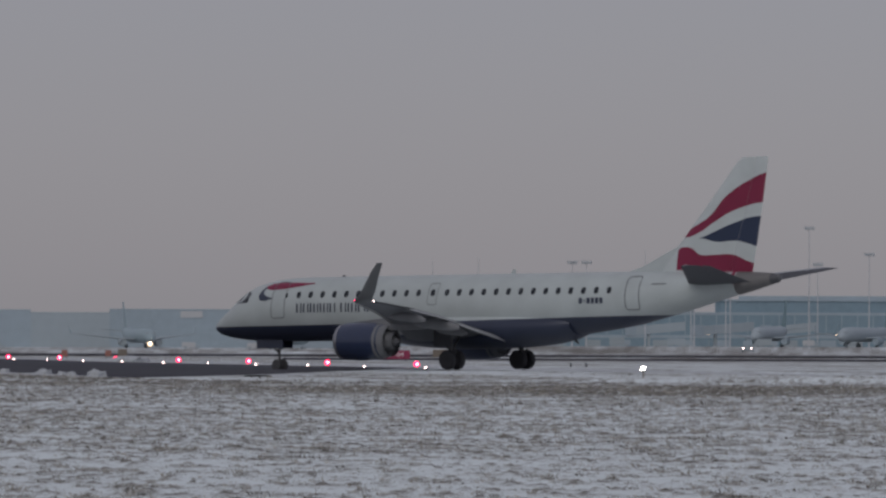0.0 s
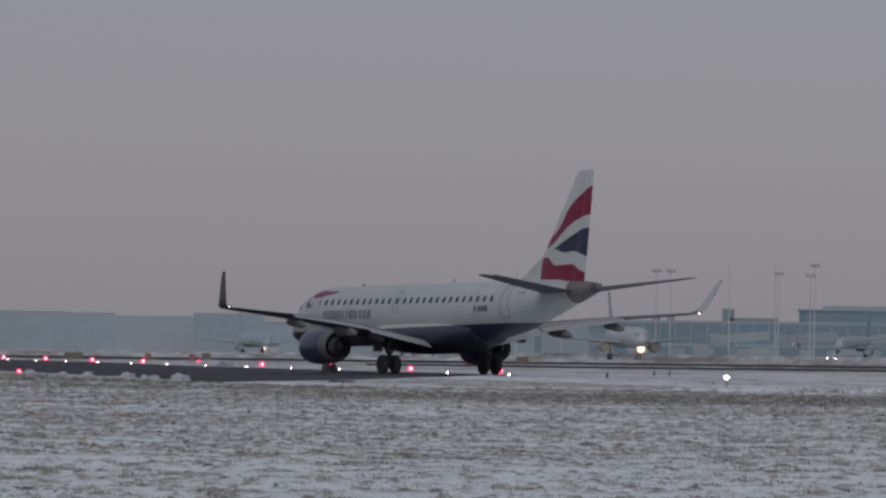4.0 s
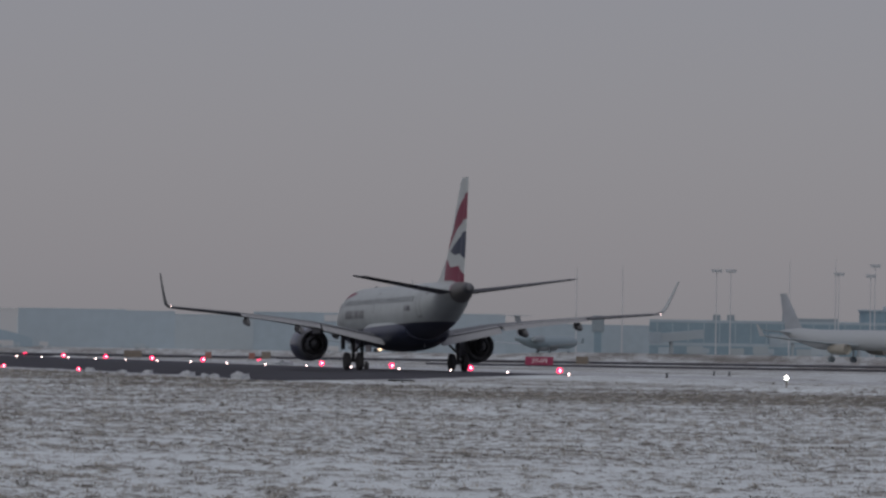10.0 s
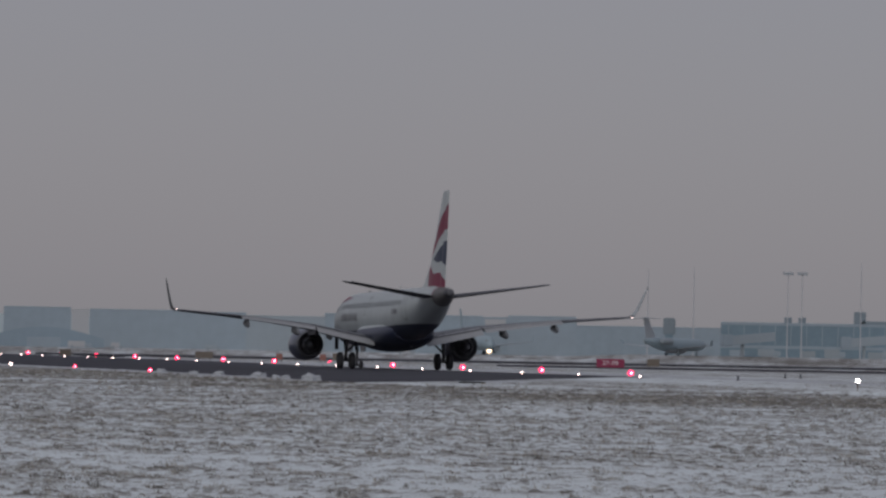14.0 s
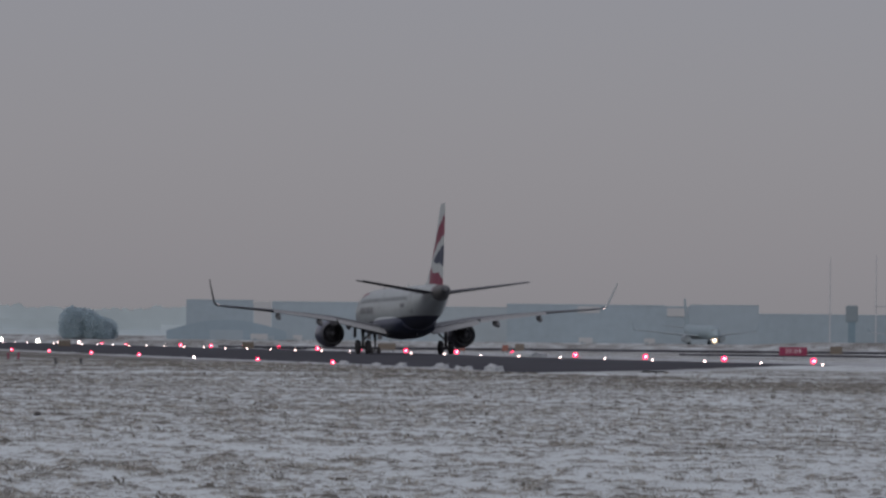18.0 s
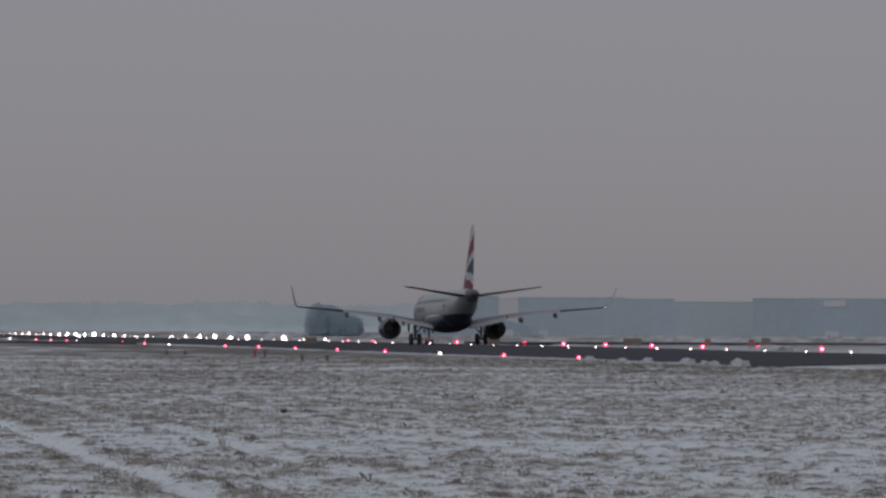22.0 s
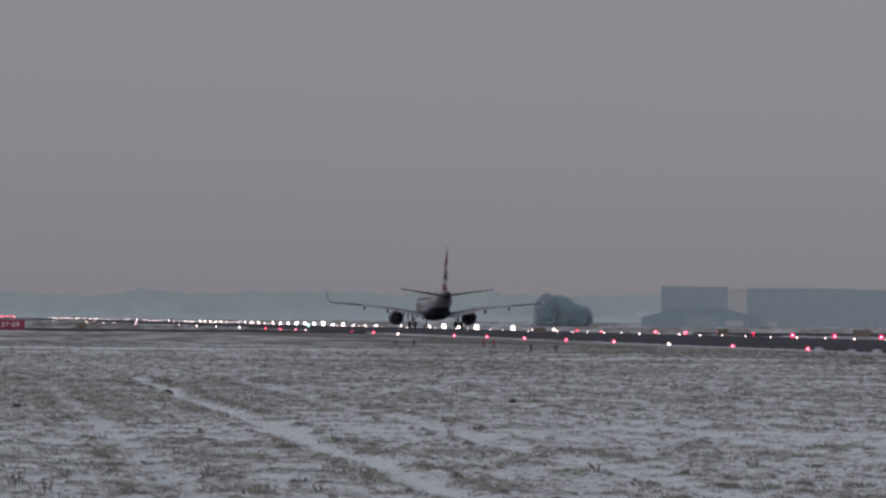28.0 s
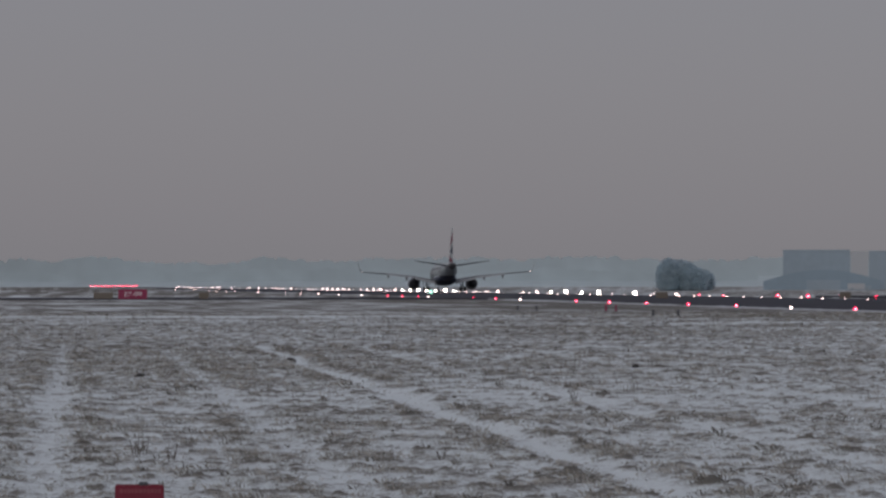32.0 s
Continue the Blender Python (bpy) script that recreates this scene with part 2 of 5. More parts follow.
M["steel"] = mat("bare_metal", (0.42, 0.42, 0.42), 0.35, 0.9)
M["sooty"] = mat("sooty_metal", (0.17, 0.174, 0.185), 0.7, 0.2)
M["tyre"] = mat("black_rubber", (0.06, 0.06, 0.065), 0.8, bump=0.004)
M["hub"] = mat("hub_metal", (0.11, 0.11, 0.115), 0.5, 0.5)
M["glass"] = mat("dark_glass", (0.03, 0.034, 0.042), 0.45, spread=0.05)
M["glass"].node_tree.nodes["Principled BSDF"].inputs["Specular IOR Level"].default_value = 0.25
M["line"] = mat("grey_outline", (0.16, 0.17, 0.18), 0.5)
M["titan"] = mat("grey_tail_metal", (0.165, 0.160, 0.158), 0.6, 0.1)
M["asphalt"] = ramp_mat("asphalt", [(0.3, (0.046, 0.047, 0.057)), (0.55, (0.067, 0.068, 0.081)), (0.7, (0.096, 0.098, 0.114))], 0.35, stretch=(1, 0.15, 1), rough=0.9)
M["asphalt"].node_tree.nodes["Principled BSDF"].inputs["Specular IOR Level"].default_value = 0.22
M["field"] = field_mat()
M["earth"] = mat("dark_earth", (0.035, 0.032, 0.030), 0.95, spread=0.3, scale=4, bump=0.02)
M["drift"] = mat("ploughed_snow", (0.50, 0.525, 0.545), 0.9, spread=0.2, scale=2, bump=0.05, fine=9)
M["grass"] = grass_mat("withered_grass", ((0.0, (0.13, 0.122, 0.105)), (0.35, (0.30, 0.28, 0.246)), (0.7, (0.45, 0.427, 0.387)), (1.0, (0.605, 0.592, 0.56))))
M["stalk"] = mat("dry_weed_stalk", (0.14, 0.118, 0.098), 0.9, spread=0.3)
M["frostgrass"] = grass_mat("frosted_grass", ((0.0, (0.30, 0.30, 0.285)), (0.5, (0.545, 0.56, 0.545)), (1.0, (0.775, 0.82, 0.825))))
M["lampred"] = glow("red_lamp_glass", (1.0, 0.02, 0.10), 3.6)
M["redcore"] = glow("red_lamp_core", (1.0, 0.42, 0.5), 9.0)
M["lampwhite"] = glow("white_lamp", (1.0, 0.72, 0.69), 8.0)
M["lampbright"] = glow("bright_white_lamp", (1.0, 0.86, 0.80), 20.0)
M["lampamber"] = glow("warm_lamp", (1.0, 0.88, 0.72), 14.0)
M["lampgold"] = glow("golden_lamp_glass", (1.0, 0.70, 0.44), 1.7)
M["lampgreen"] = glow("green_lamp", (0.45, 1.0, 0.8), 4.0)
M["signred"] = mat("red_sign_face", (0.30, 0.034, 0.09), 0.5, spread=0.08)
M["signwhite"] = mat("white_lettering", (0.819, 0.772, 0.772), 0.5, spread=0.03)
M["boardred"] = mat("dark_red_enamel", (0.199, 0.014, 0.033), 0.4, spread=0.15, scale=6)
M["boardtext"] = mat("worn_lettering", (0.27, 0.06, 0.075), 0.5)
# yellow dulled for the haze before the far signs
M["yellow"] = mat("dull_yellow_paint", (0.190, 0.160, 0.128), 0.6)
M["orange"] = mat("orange_plastic", (0.33, 0.15, 0.12), 0.6)
# far walls: haze put into paler, bluer base colours
M["clad1"] = mat("hazed_blue_grey_cladding", (0.362, 0.434, 0.484), 0.7, spread=0.07, scale=0.04, fine=0.3)
M["clad2"] = mat("hazed_grey_cladding", (0.346, 0.420, 0.471), 0.7, spread=0.08, scale=0.05, fine=0.4)
M["clad3"] = mat("hazed_whitish_panels", (0.520, 0.531, 0.538), 0.7, spread=0.04)
M["clad4"] = mat("hazed_grey_green_glazing", (0.215, 0.305, 0.360), 0.5, spread=0.1, scale=0.1, fine=0.6)
M["clad6"] = mat("hazed_dark_grey", (0.252, 0.303, 0.331), 0.7)
M["clad7"] = mat("hazed_hall_cladding", (0.305, 0.387, 0.447), 0.7, spread=0.06, scale=0.05, fine=0.4)
M["clad5"] = mat("hazed_light_grey", (0.385, 0.445, 0.480), 0.7, spread=0.05, scale=0.05, fine=0.4)
# dark bare wood paled to the grey that haze gives it
M["haze_tint"] = twig_mat("hazed_twigs", (0.60, 0.70, 0.745))
M["haze_tint2"] = mat("hazed_treetops", (0.512, 0.588, 0.612), 0.95, spread=0.1, scale=0.008, fine=0.06)
# paled so the far masts sink into haze; the board's post shares it
M["pole"] = mat("pale_pole", (0.538, 0.554, 0.573), 0.7)
# far aircraft and apron gear: paints washed out to stand for haze
M["farwhite"] = mat("hazed_white_paint", (0.455, 0.490, 0.510), 0.5, spread=0.05)
M["farcream"] = mat("hazed_cream_cowl", (0.344, 0.332, 0.288), 0.5)
M["farfin"] = mat("hazed_grey_fin_paint", (0.360, 0.392, 0.424), 0.5, spread=0.15, scale=0.4)
M["farblue"] = mat("hazed_pale_blue_paint", (0.336, 0.424, 0.460), 0.5, spread=0.05)
M["farteal"] = mat("hazed_teal_fin_paint", (0.27, 0.40, 0.42), 0.5, spread=0.05)
M["fargrey"] = mat("hazed_grey_paint", (0.35, 0.40, 0.425), 0.6, spread=0.08)

# ---- mesh helpers ----
def part(name, bm, material, parent=None, label="", smooth=True):
    """One mesh object from a bmesh, under its thing or part."""
    me = bpy.data.meshes.new(name)
    if smooth:
        for f in bm.faces:
            f.smooth = True
        for e in bm.edges:
            if len(e.link_faces) == 2 and e.calc_face_angle(0) > 0.7:
                e.smooth = False
    bm.to_mesh(me)
    bm.free()
    me.materials.append(material)
    ob = new(name, me)
    ob.parent = parent
    if label:
        tagged(ob, label)
    return ob


def thing(name, label, category, m=None, group="", kind=""):
    ob = new(name)
    ob.empty_display_size = 0.3
    if m is not None:
        ob.matrix_world = m
    return tagged(ob, label, category, group, kind)


def loft(rings, caps=True, closed=True, bm=None):
    bm = bm or bmesh.new()
    vs = [[bm.verts.new(p) for p in r] for r in rings]
    k = len(rings[0])
    for a, b in zip(vs, vs[1:]):
        for i in range(k if closed else k - 1):
            j = (i + 1) % k
            bm.faces.new((a[i], a[j], b[j], b[i]))
    if caps and closed:
        bm.faces.new(list(reversed(vs[0])))
        bm.faces.new(vs[-1])
    bmesh.ops.recalc_face_normals(bm, faces=bm.faces)
    return bm


def box(x0, x1, y0, y1, z0, z1, bevel=0.0, bm=None):
    own = bm is None
    bm = bm or bmesh.new()
    bmesh.ops.create_cube(bm, size=1, matrix=Matrix.LocRotScale(((x0 + x1) / 2, (y0 + y1) / 2, (z0 + z1) / 2), None, (x1 - x0, y1 - y0, z1 - z0)))
    if bevel and own:
        bmesh.ops.bevel(bm, geom=list(bm.edges), offset=bevel, segments=2, affect="EDGES")
    return bm


def rod(a, b, ra, rb=None, sides=10, bm=None):
    """A round bar from a to b, tapered from radius ra to rb."""
    a, b = Vector(a), Vector(b)
    rb = ra if rb is None else rb
    q = (b - a).to_track_quat("Z", "Y")
    rings = []
    for c, r in ((a, ra), (b, rb)):
        rings.append([c + q @ Vector((r * math.cos(i * math.tau / sides), r * math.sin(i * math.tau / sides), 0)) for i in range(sides)])
    return loft(rings, bm=bm)


def turned(profile, axis="Y", sides=28, caps=True, bm=None):
    """A turned body: profile of (along, radius)."""
    rings = []
    for s, r in profile:
        ring = []
        for i in range(sides):
            c, d = r * math.cos(i * math.tau / sides), r * math.sin(i * math.tau / sides)
            ring.append({"Y": (c, s, d), "X": (s, c, d), "Z": (c, d, s)}[axis])
        rings.append(ring)
    return loft(rings, caps=caps, bm=bm)


def shifted(bm, x, y, z):
    bmesh.ops.translate(bm, verts=bm.verts, vec=(x, y, z))
    return bm


def mesh_of(name, verts, faces, material, smooth=False):
    me = bpy.data.meshes.new(name)
    me.from_pydata(verts, [], faces)
    me.materials.append(material)
    if smooth:
        me.shade_smooth()
    return me


def at_bearing(deg, dist, z=0.0):
    """A place at that bearing (degrees right of the runway's direction) and distance from the eye."""
    return Vector((dist * math.sin(radians(deg)), dist * math.cos(radians(deg)), z))


# ---- ground, runway and taxiways ----
RX, HALF = 74.5, 23.0
APRON = 0.9  # the far apron lies a little higher


def between(points, u):
    """Straight interpolation through (u, value) points."""
    if u <= points[0][0]:
        return points[0][1]
    for a, b in zip(points, points[1:]):
        if u <= b[0]:
            return a[1] + (b[1] - a[1]) * (u - a[0]) / (b[0] - a[0])
    return points[-1][1]


def crown(x):
    """Height of the cambered runway surface."""
    return between([(-1, 0.10), (-0.5, 0.29), (0, 0.38), (0.5, 0.25), (1, 0.04)], (x - RX) / HALF)


TRACKS = ((0.62, 0.5), (3.32, 0.35), (5.95, 1.0), (8.6, 0.5), (12.4, 0.4), (15.2, 0.3), (18.6, 0.35))


def track(x, y):
    """Up to 1 on the old wheel tracks that run along the field, below 0 on the rough grass ridges beside them."""
    wob = 0.12 * noise.noise((y * 0.05, 2, 0)) + 0.08 * noise.noise((y * 0.3, 5, 0)) - 0.011 * (y - 83)
    ragged = 0.8 + 0.5 * noise.noise((x * 1.5, y * 0.25, 7))
    best = 0.0
    for a, w in TRACKS:
        u = x + wob - a
        if abs(u) < 1.2:
            best += w * (ragged * math.exp(-(u / 0.21) ** 2) - 0.45 * math.exp(-((abs(u) - 0.5) / 0.2) ** 2))
    return min(1, best)


def ramp(u, a, b):
    """0 below a, 1 above b."""
    return min(1, max(0, (u - a) / (b - a)))


def bare(x, y):
    """0 to 1 on the brown, blown-clear strip beside the runway and round its end."""
    side = ramp(x, 31, 38) * ramp(y, 215, 240)
    end = ramp(x, 38, 46) * ramp(y, 192, 200) * (1 - ramp(y, 220, 230))
    return max(side * (1 - ramp(x, 50, 52)), 1.7 * end)


def field(x, y):
    """Height of the field and how much snow lies on it (0 bare grass, 1 snow)."""
    d = math.hypot(x, y)
    across = abs(x - RX)
    if across < HALF + 3 and y > 250:
        h = crown(x) - 0.02
        return h, 0.60 + 0.25 * noise.noise((x * 0.15, y * 0.02, 4)) + 0.16 * noise.noise((x * 0.5, y * 0.12, 6)) + 0.3 * noise.noise((x * 1.7, y * 0.3, 3)) - 0.25 * bare(x, y)
    rise = 0.16 * min(1, max(0, (y - 110) / 140))
    fade = min(1, max(0.0, (420 - d) / 150))
    big = noise.noise((x * 0.07, y * 0.07, 1))
    clump = noise.noise((x * 0.55, y * 0.45, 2))
    tuft = noise.noise((x * 4.3, y * 2.5, 3)) + 0.5 * noise.noise((x * 1.5, y * 1.0, 6))
    fine = noise.noise((x * 9.5, y * 5.5, 5))
    rough = 0.5 + 0.5 * noise.noise((x * 0.2, y * 0.2, 8))
    lump = 0.045 * clump + (0.035 + 0.045 * rough) * max(-0.2, tuft) + 0.034 * max(-0.3, fine)
    tr = track(x, y) if y < 170 and x < 40 else 0
    h = rise + fade * (0.04 * big + lump * (1 - 0.7 * tr) - 0.05 * tr)
    cover = between([(40, 0.80), (95, 0.77), (130, 0.69), (200, 0.64), (272, 0.58), (330, 0.54), (360, 0.45), (560, 0.41), (640, 0.46), (760, 0.46), (1100, 0.37), (2000, 0.34)], d)
    if x < 30 and 276 < d < 324:
        cover += (0.2 + 0.2 * noise.noise((x * 0.25, 3, 1))) * ramp(d, 276, 284) * (1 - ramp(d, 314, 322)) * (1 - ramp(x, 20, 30))
    if x > RX + HALF and d > 330:
        cover = between([(330, 0.62), (500, 0.54), (700, 0.47), (2000, 0.5)], d)
    if x < 5 and d < 200:
        cover -= 0.06
    if x > 22 and d < 270:
        cover += 0.03 * ramp(x, 20, 28)
    calm = 0.4 if x > RX + HALF else 1.0
    if d > 330:
        cover += calm * ramp(d, 330, 360) * (0.3 * noise.noise((x * 0.8, y * 0.035, 41)) + 0.3 * noise.noise((x * 0.25, y * 0.02, 43)))
    if d > 215:
        cover += calm * ramp(d, 215, 260) * (0.34 * noise.noise((x * 0.05, y * 0.13, 31)) + 0.28 * noise.noise((x * 0.22, y * 0.35, 33)))
    cover += 0.13 * big + 0.17 * clump - (0.60 * max(-0.1, tuft - 0.05) + 0.5 * max(-0.2, fine)) * (1 - 0.85 * tr) * fade + 0.24 * tr - 0.17 * bare(x, y)
    return h, cover


def build_ground():
    """One sheet out to the horizon, fine where the camera looks and coarse elsewhere."""
    bearings = [-180, -150, -120, -90, -60, -30, -12, -5, -2] + [-1.2 + 0.044 * i for i in range(450)] + [19, 22, 30, 60, 90, 120, 150, 180]
    rads = [0.0, 4, 12, 30, 44]
    r = 47.0
    while r < 300:
        rads.append(r)
        r += 0.09 + r * 0.0008
    rads += [300 + 2.5 * i for i in range(50)] + [428 + 6 * i for i in range(36)] + [650, 675, 700, 760, 840, 1000, 1260, 1420, 2000, 3000, 4700]
    vs, fs, snow = [], [], []
    for r in rads:
        for b in bearings:
            p = at_bearing(b, r)
            h, s = field(p.x, p.y)
            if r > 640:
                h = min(h, 0.3) if r < 900 else 0.16 - (r - 900) * 0.00006
                if abs(p.x - RX) < HALF + 3:
                    h = crown(p.x) - 0.02 - max(0, r - 900) * 0.00006
            h += APRON * ramp(b, 12.3, 12.9) * (1 - ramp(b, 20, 28)) * ramp(r, 1260, 1420) * (1 - ramp(r, 2000, 3000))
            vs.append((p.x, p.y, h))
            snow.append(s)
    k = len(bearings)
    for i in range(len(rads) - 1):
        for j in range(k - 1):
            a = i * k + j
            fs.append((a, a + 1, a + k + 1, a + k))
    me = mesh_of("ground", vs, fs, M["field"], True)
    at = me.attributes.new("snow", "FLOAT", "POINT")
    at.data.foreach_set("value", snow)
    tagged(new("ground", me), "flat airfield grass under thin patchy wet snow", "ground", kind="structure")


build_ground()


def build_runway():
    """Cambered asphalt; snow still lies over its first corner and part of its far half."""
    edge = [(285, 51.7), (294, 61), (327, 75), (350, 84), (365, 84), (390, 80), (435, 78.5), (480, 83), (530, 90), (565, 97.4)]
    vs, fs = [], []
    ys = [285 + 2.5 * i for i in range(140)] + [640 + 30 * i for i in range(100)]
    k = 13
    for y in ys:
        x0 = RX - HALF + 0.5 * noise.noise((y * 0.2, 0, 0))
        x1 = between(edge, y) + (1.6 * noise.noise((y * 0.09, 3, 0)) + 0.7 * noise.noise((y * 0.4, 9, 0))) * (1 if 290 < y < 600 else 0)
        x1 = max(x1, x0 + 0.2)
        for j in range(k):
            x = x0 + (x1 - x0) * j / (k - 1)
            vs.append((x, y, crown(x) - max(0, y - 900) * 0.00006 - (0.08 if j in (0, k - 1) else 0)))
    for i in range(len(ys) - 1):
        for j in range(k - 1):
            a = i * k + j
            fs.append((a, a + 1, a + k + 1, a + k))
    tagged(new("runway", mesh_of("runway", vs, fs, M["asphalt"])), "long wet dark asphalt runway, its first corner snowed over", "runway", kind="structure")


build_runway()


def pavement(name, corners, label):
    bm = bmesh.new()
    top = [bm.verts.new((x, y, z)) for x, y, z in corners]
    low = [bm.verts.new((x, y, z - 0.25)) for x, y, z in corners]
    bm.faces.new(top)
    for i in range(len(top)):
        j = (i + 1) % len(top)
        bm.faces.new((top[i], low[i], low[j], top[j]))
    bmesh.ops.recalc_face_normals(bm, faces=bm.faces)
    tagged(part(name, bm, M["asphalt"], smooth=False), label, "taxiway", kind="structure")


pavement("taxiway_1", [(98, 700, 0.33), (300, 688, 0.33), (305, 742, 0.34), (98, 752, 0.34)], "wide dark taxiway across the far side of the runway")
pavement("taxiway_2", [(118, 560, 0.33), (290, 552, 0.33), (290, 566, 0.33), (118, 572, 0.33)], "narrow dark service road beyond the runway")
pavement("taxiway_3", [(-40, 640, 0.3), (50, 646, 0.3), (50, 700, 0.3), (-40, 690, 0.3)], "dark taxiway joining the runway far off")


def snow_bank(x0, y0, x1, y1, width, height, name="snow_bank", label="ridge of ploughed snow along the runway edge", base=0.12):
    """A ragged ridge of ploughed snow."""
    n = max(8, int(math.hypot(x1 - x0, y1 - y0) / 0.6))
    d = Vector((x1 - x0, y1 - y0)).normalized()
    s = Vector((d.y, -d.x))
    vs, fs = [], []
    for i in range(n + 1):
        u = i / n
        p = Vector((x0 + (x1 - x0) * u, y0 + (y1 - y0) * u))
        hh = height * (0.3 + 0.9 * abs(noise.noise((p.x * 0.35, p.y * 0.22, 11))) + 0.6 * abs(noise.noise((p.x, p.y * 1.1, 2)))) * min(1, 8 * u, 8 * (1 - u) + 0.02)
        for a, h in ((-1, -0.1), (-0.6, 0.35), (-0.15, 0.95), (0.2, 1.0), (0.65, 0.4), (1, -0.1)):
            w = width * a * (0.8 + 0.5 * noise.noise((p.x * 0.6, p.y * 0.6, a)))
            q = p + s * w
            vs.append((q.x, q.y, base + h * hh if h > 0 else base - 0.12))
    k = 6
    for i in range(n):
        for j in range(k - 1):
            a = i * k + j
            fs.append((a, a + 1, a + k + 1, a + k))
    return tagged(new(name, mesh_of(name, vs, fs, M["drift"], True)), label, "snow", group="snow banks by the runway")


snow_bank(RX - HALF - 1.0, 286, RX - HALF - 1.0, 460, 1.2, 0.09)
snow_bank(57, 282, 76, 322, 1.0, 0.05, base=0.24)
snow_bank(RX + HALF + 2.2, 330, RX + HALF + 2.2, 700, 2.4, 0.14, base=0.04)
def snow_mound(x, y, wide, tall, seed):
    """A lump of ploughed snow, flat-topped and crumbled."""
    bm = bmesh.new()
    bmesh.ops.create_icosphere(bm, subdivisions=4, radius=1)
    for v in bm.verts:
        n = v.co.normalized()
        r = 1 + 0.35 * noise.noise(n * 1.7 + Vector((seed, 0, 0))) + 0.22 * noise.noise(n * 4.5 + Vector((seed, 3, 0)))
        v.co = Vector((n.x * wide * r, n.y * wide * 1.3 * r, max(-0.3, math.copysign(abs(n.z) ** 0.7, n.z)) * tall * r))
    ob = part("snow_mound", bm, M["drift"])
    ob.matrix_world = pose(x, y, 0.12)
    tagged(ob, "small crumbled mound of ploughed snow beside the runway", "snow", group="snow mounds by the runway")


for px, py, w, h, sd in ((51.6, 294, 0.45, 0.28, 1.3), (51.5, 308.7, 0.38, 0.24, 4.1), (51.6, 304, 0.2, 0.16, 8.8), (51.8, 323, 0.3, 0.2, 6.2), (51.3, 299.5, 0.25, 0.18, 2.7), (51.7, 331, 0.26, 0.16, 5.5), (94, 520, 1.6, 0.4, 3.9), (51.9, 344, 0.3, 0.2, 9.4)):
    snow_mound(px, py, w, h, sd)


def grass_stuff():
    """Matted withered grass standing out of the snow: low clumps of fine blades, thickest where little snow lies."""
    made = {"grass": ([], [], []), "frosted_grass": ([], [], [])}
    # distance from, to, clumps tried, blades in each, half width of a blade
    for d0, d1, count, blades, half in ((46, 85, 42000, 13, 0.004), (85, 150, 60000, 9, 0.0065), (150, 240, 44000, 8, 0.011), (240, 345, 28000, 6, 0.02)):
        for i in range(count):
            d = math.sqrt(random.uniform(d0 * d0, d1 * d1))
            p = at_bearing(random.uniform(-0.6, 17.6), d)
            x, y = p.x, p.y
            if x > 51 and y > 284:
                continue
            h, cover = field(x, y)
            thick = min(1.0, max(0.16, (0.78 - cover) * 1.5 + 0.25 * noise.noise((x * 0.16, y * 0.16, 21))))
            if x < 24 and d < 170:
                thick *= 1 - 0.75 * track(x, y)
            if random.random() > thick:
                continue
            vs, fs, tones = made["grass" if random.random() < 0.35 + 0.45 * thick else "frosted_grass"]
            tone = min(1, max(0, random.betavariate(1.9, 1.4) + 0.25 * noise.noise((x * 0.8, y * 0.5, 17)) - 0.05))
            if random.random() < (0.07 if x < 16 else 0.15):
                tone = 0.0
            tall = random.uniform(0.035, 0.085) * (0.75 if d < 100 else 1) * (0.6 + 0.6 * thick) * (1.6 if random.random() < 0.04 else 1)
            wide = random.uniform(0.04, 0.15) * (0.6 + 0.6 * thick)
            for _ in range(blades if thick > 0.3 else blades // 2):
                a, r = random.uniform(0, math.tau), wide * math.sqrt(random.random())
                ox, oy = r * math.cos(a), r * math.sin(a)
                w = half * random.uniform(0.6, 1.5)
                up = tall * random.uniform(0.35, 1) * (1.1 - 0.55 * r / wide)
                bend = random.gauss(0, 0.4) * up + ox * 0.35
                k = len(vs)
                vs += [(x + ox - w, y + oy, h - 0.015), (x + ox + w, y + oy + 0.004, h - 0.015), (x + ox + bend * 0.5 + w * 0.6, y + oy, h + up * 0.75), (x + ox + bend, y + oy * 1.1, h + up)]
                fs += [(k, k + 1, k + 2), (k, k + 2, k + 3)]
                tones += [tone] * 4
    for name, label in (("grass", "withered olive-brown grass standing out of the snow"), ("frosted_grass", "frosted pale grass blades in the snow")):
        vs, fs, tones = made[name]
        me = mesh_of(name, vs, fs, M["grass" if name == "grass" else "frostgrass"])
        me.attributes.new("tone", "FLOAT", "POINT").data.foreach_set("value", tones)
        tagged(new(name, me), label, "grass", kind="stuff")


grass_stuff()


def weed(m, height):
    """A dry weed: bent stalks with side twigs."""
    t = thing("dry_weed", "dry brown weed stalks standing in the snow", "weed", m, group="dry weeds")
    for i in range(4):
        a = i * 1.7
        lean = Vector((math.cos(a) * 0.07, math.sin(a) * 0.07, height * (0.6 + 0.13 * i)))
        bm = rod((math.cos(a) * 0.02, math.sin(a) * 0.02, -0.02), lean, 0.005, 0.0025, 5)
        for j in range(5):
            q = lean * (0.35 + 0.13 * j)
            rod(q, q + Vector((math.cos(a + j * 2) * 0.025, math.sin(a + j * 2) * 0.025, 0.045)), 0.004, 0.002, 4, bm)
        part("stalk", bm, M["stalk"], t)
    return t


proto = None
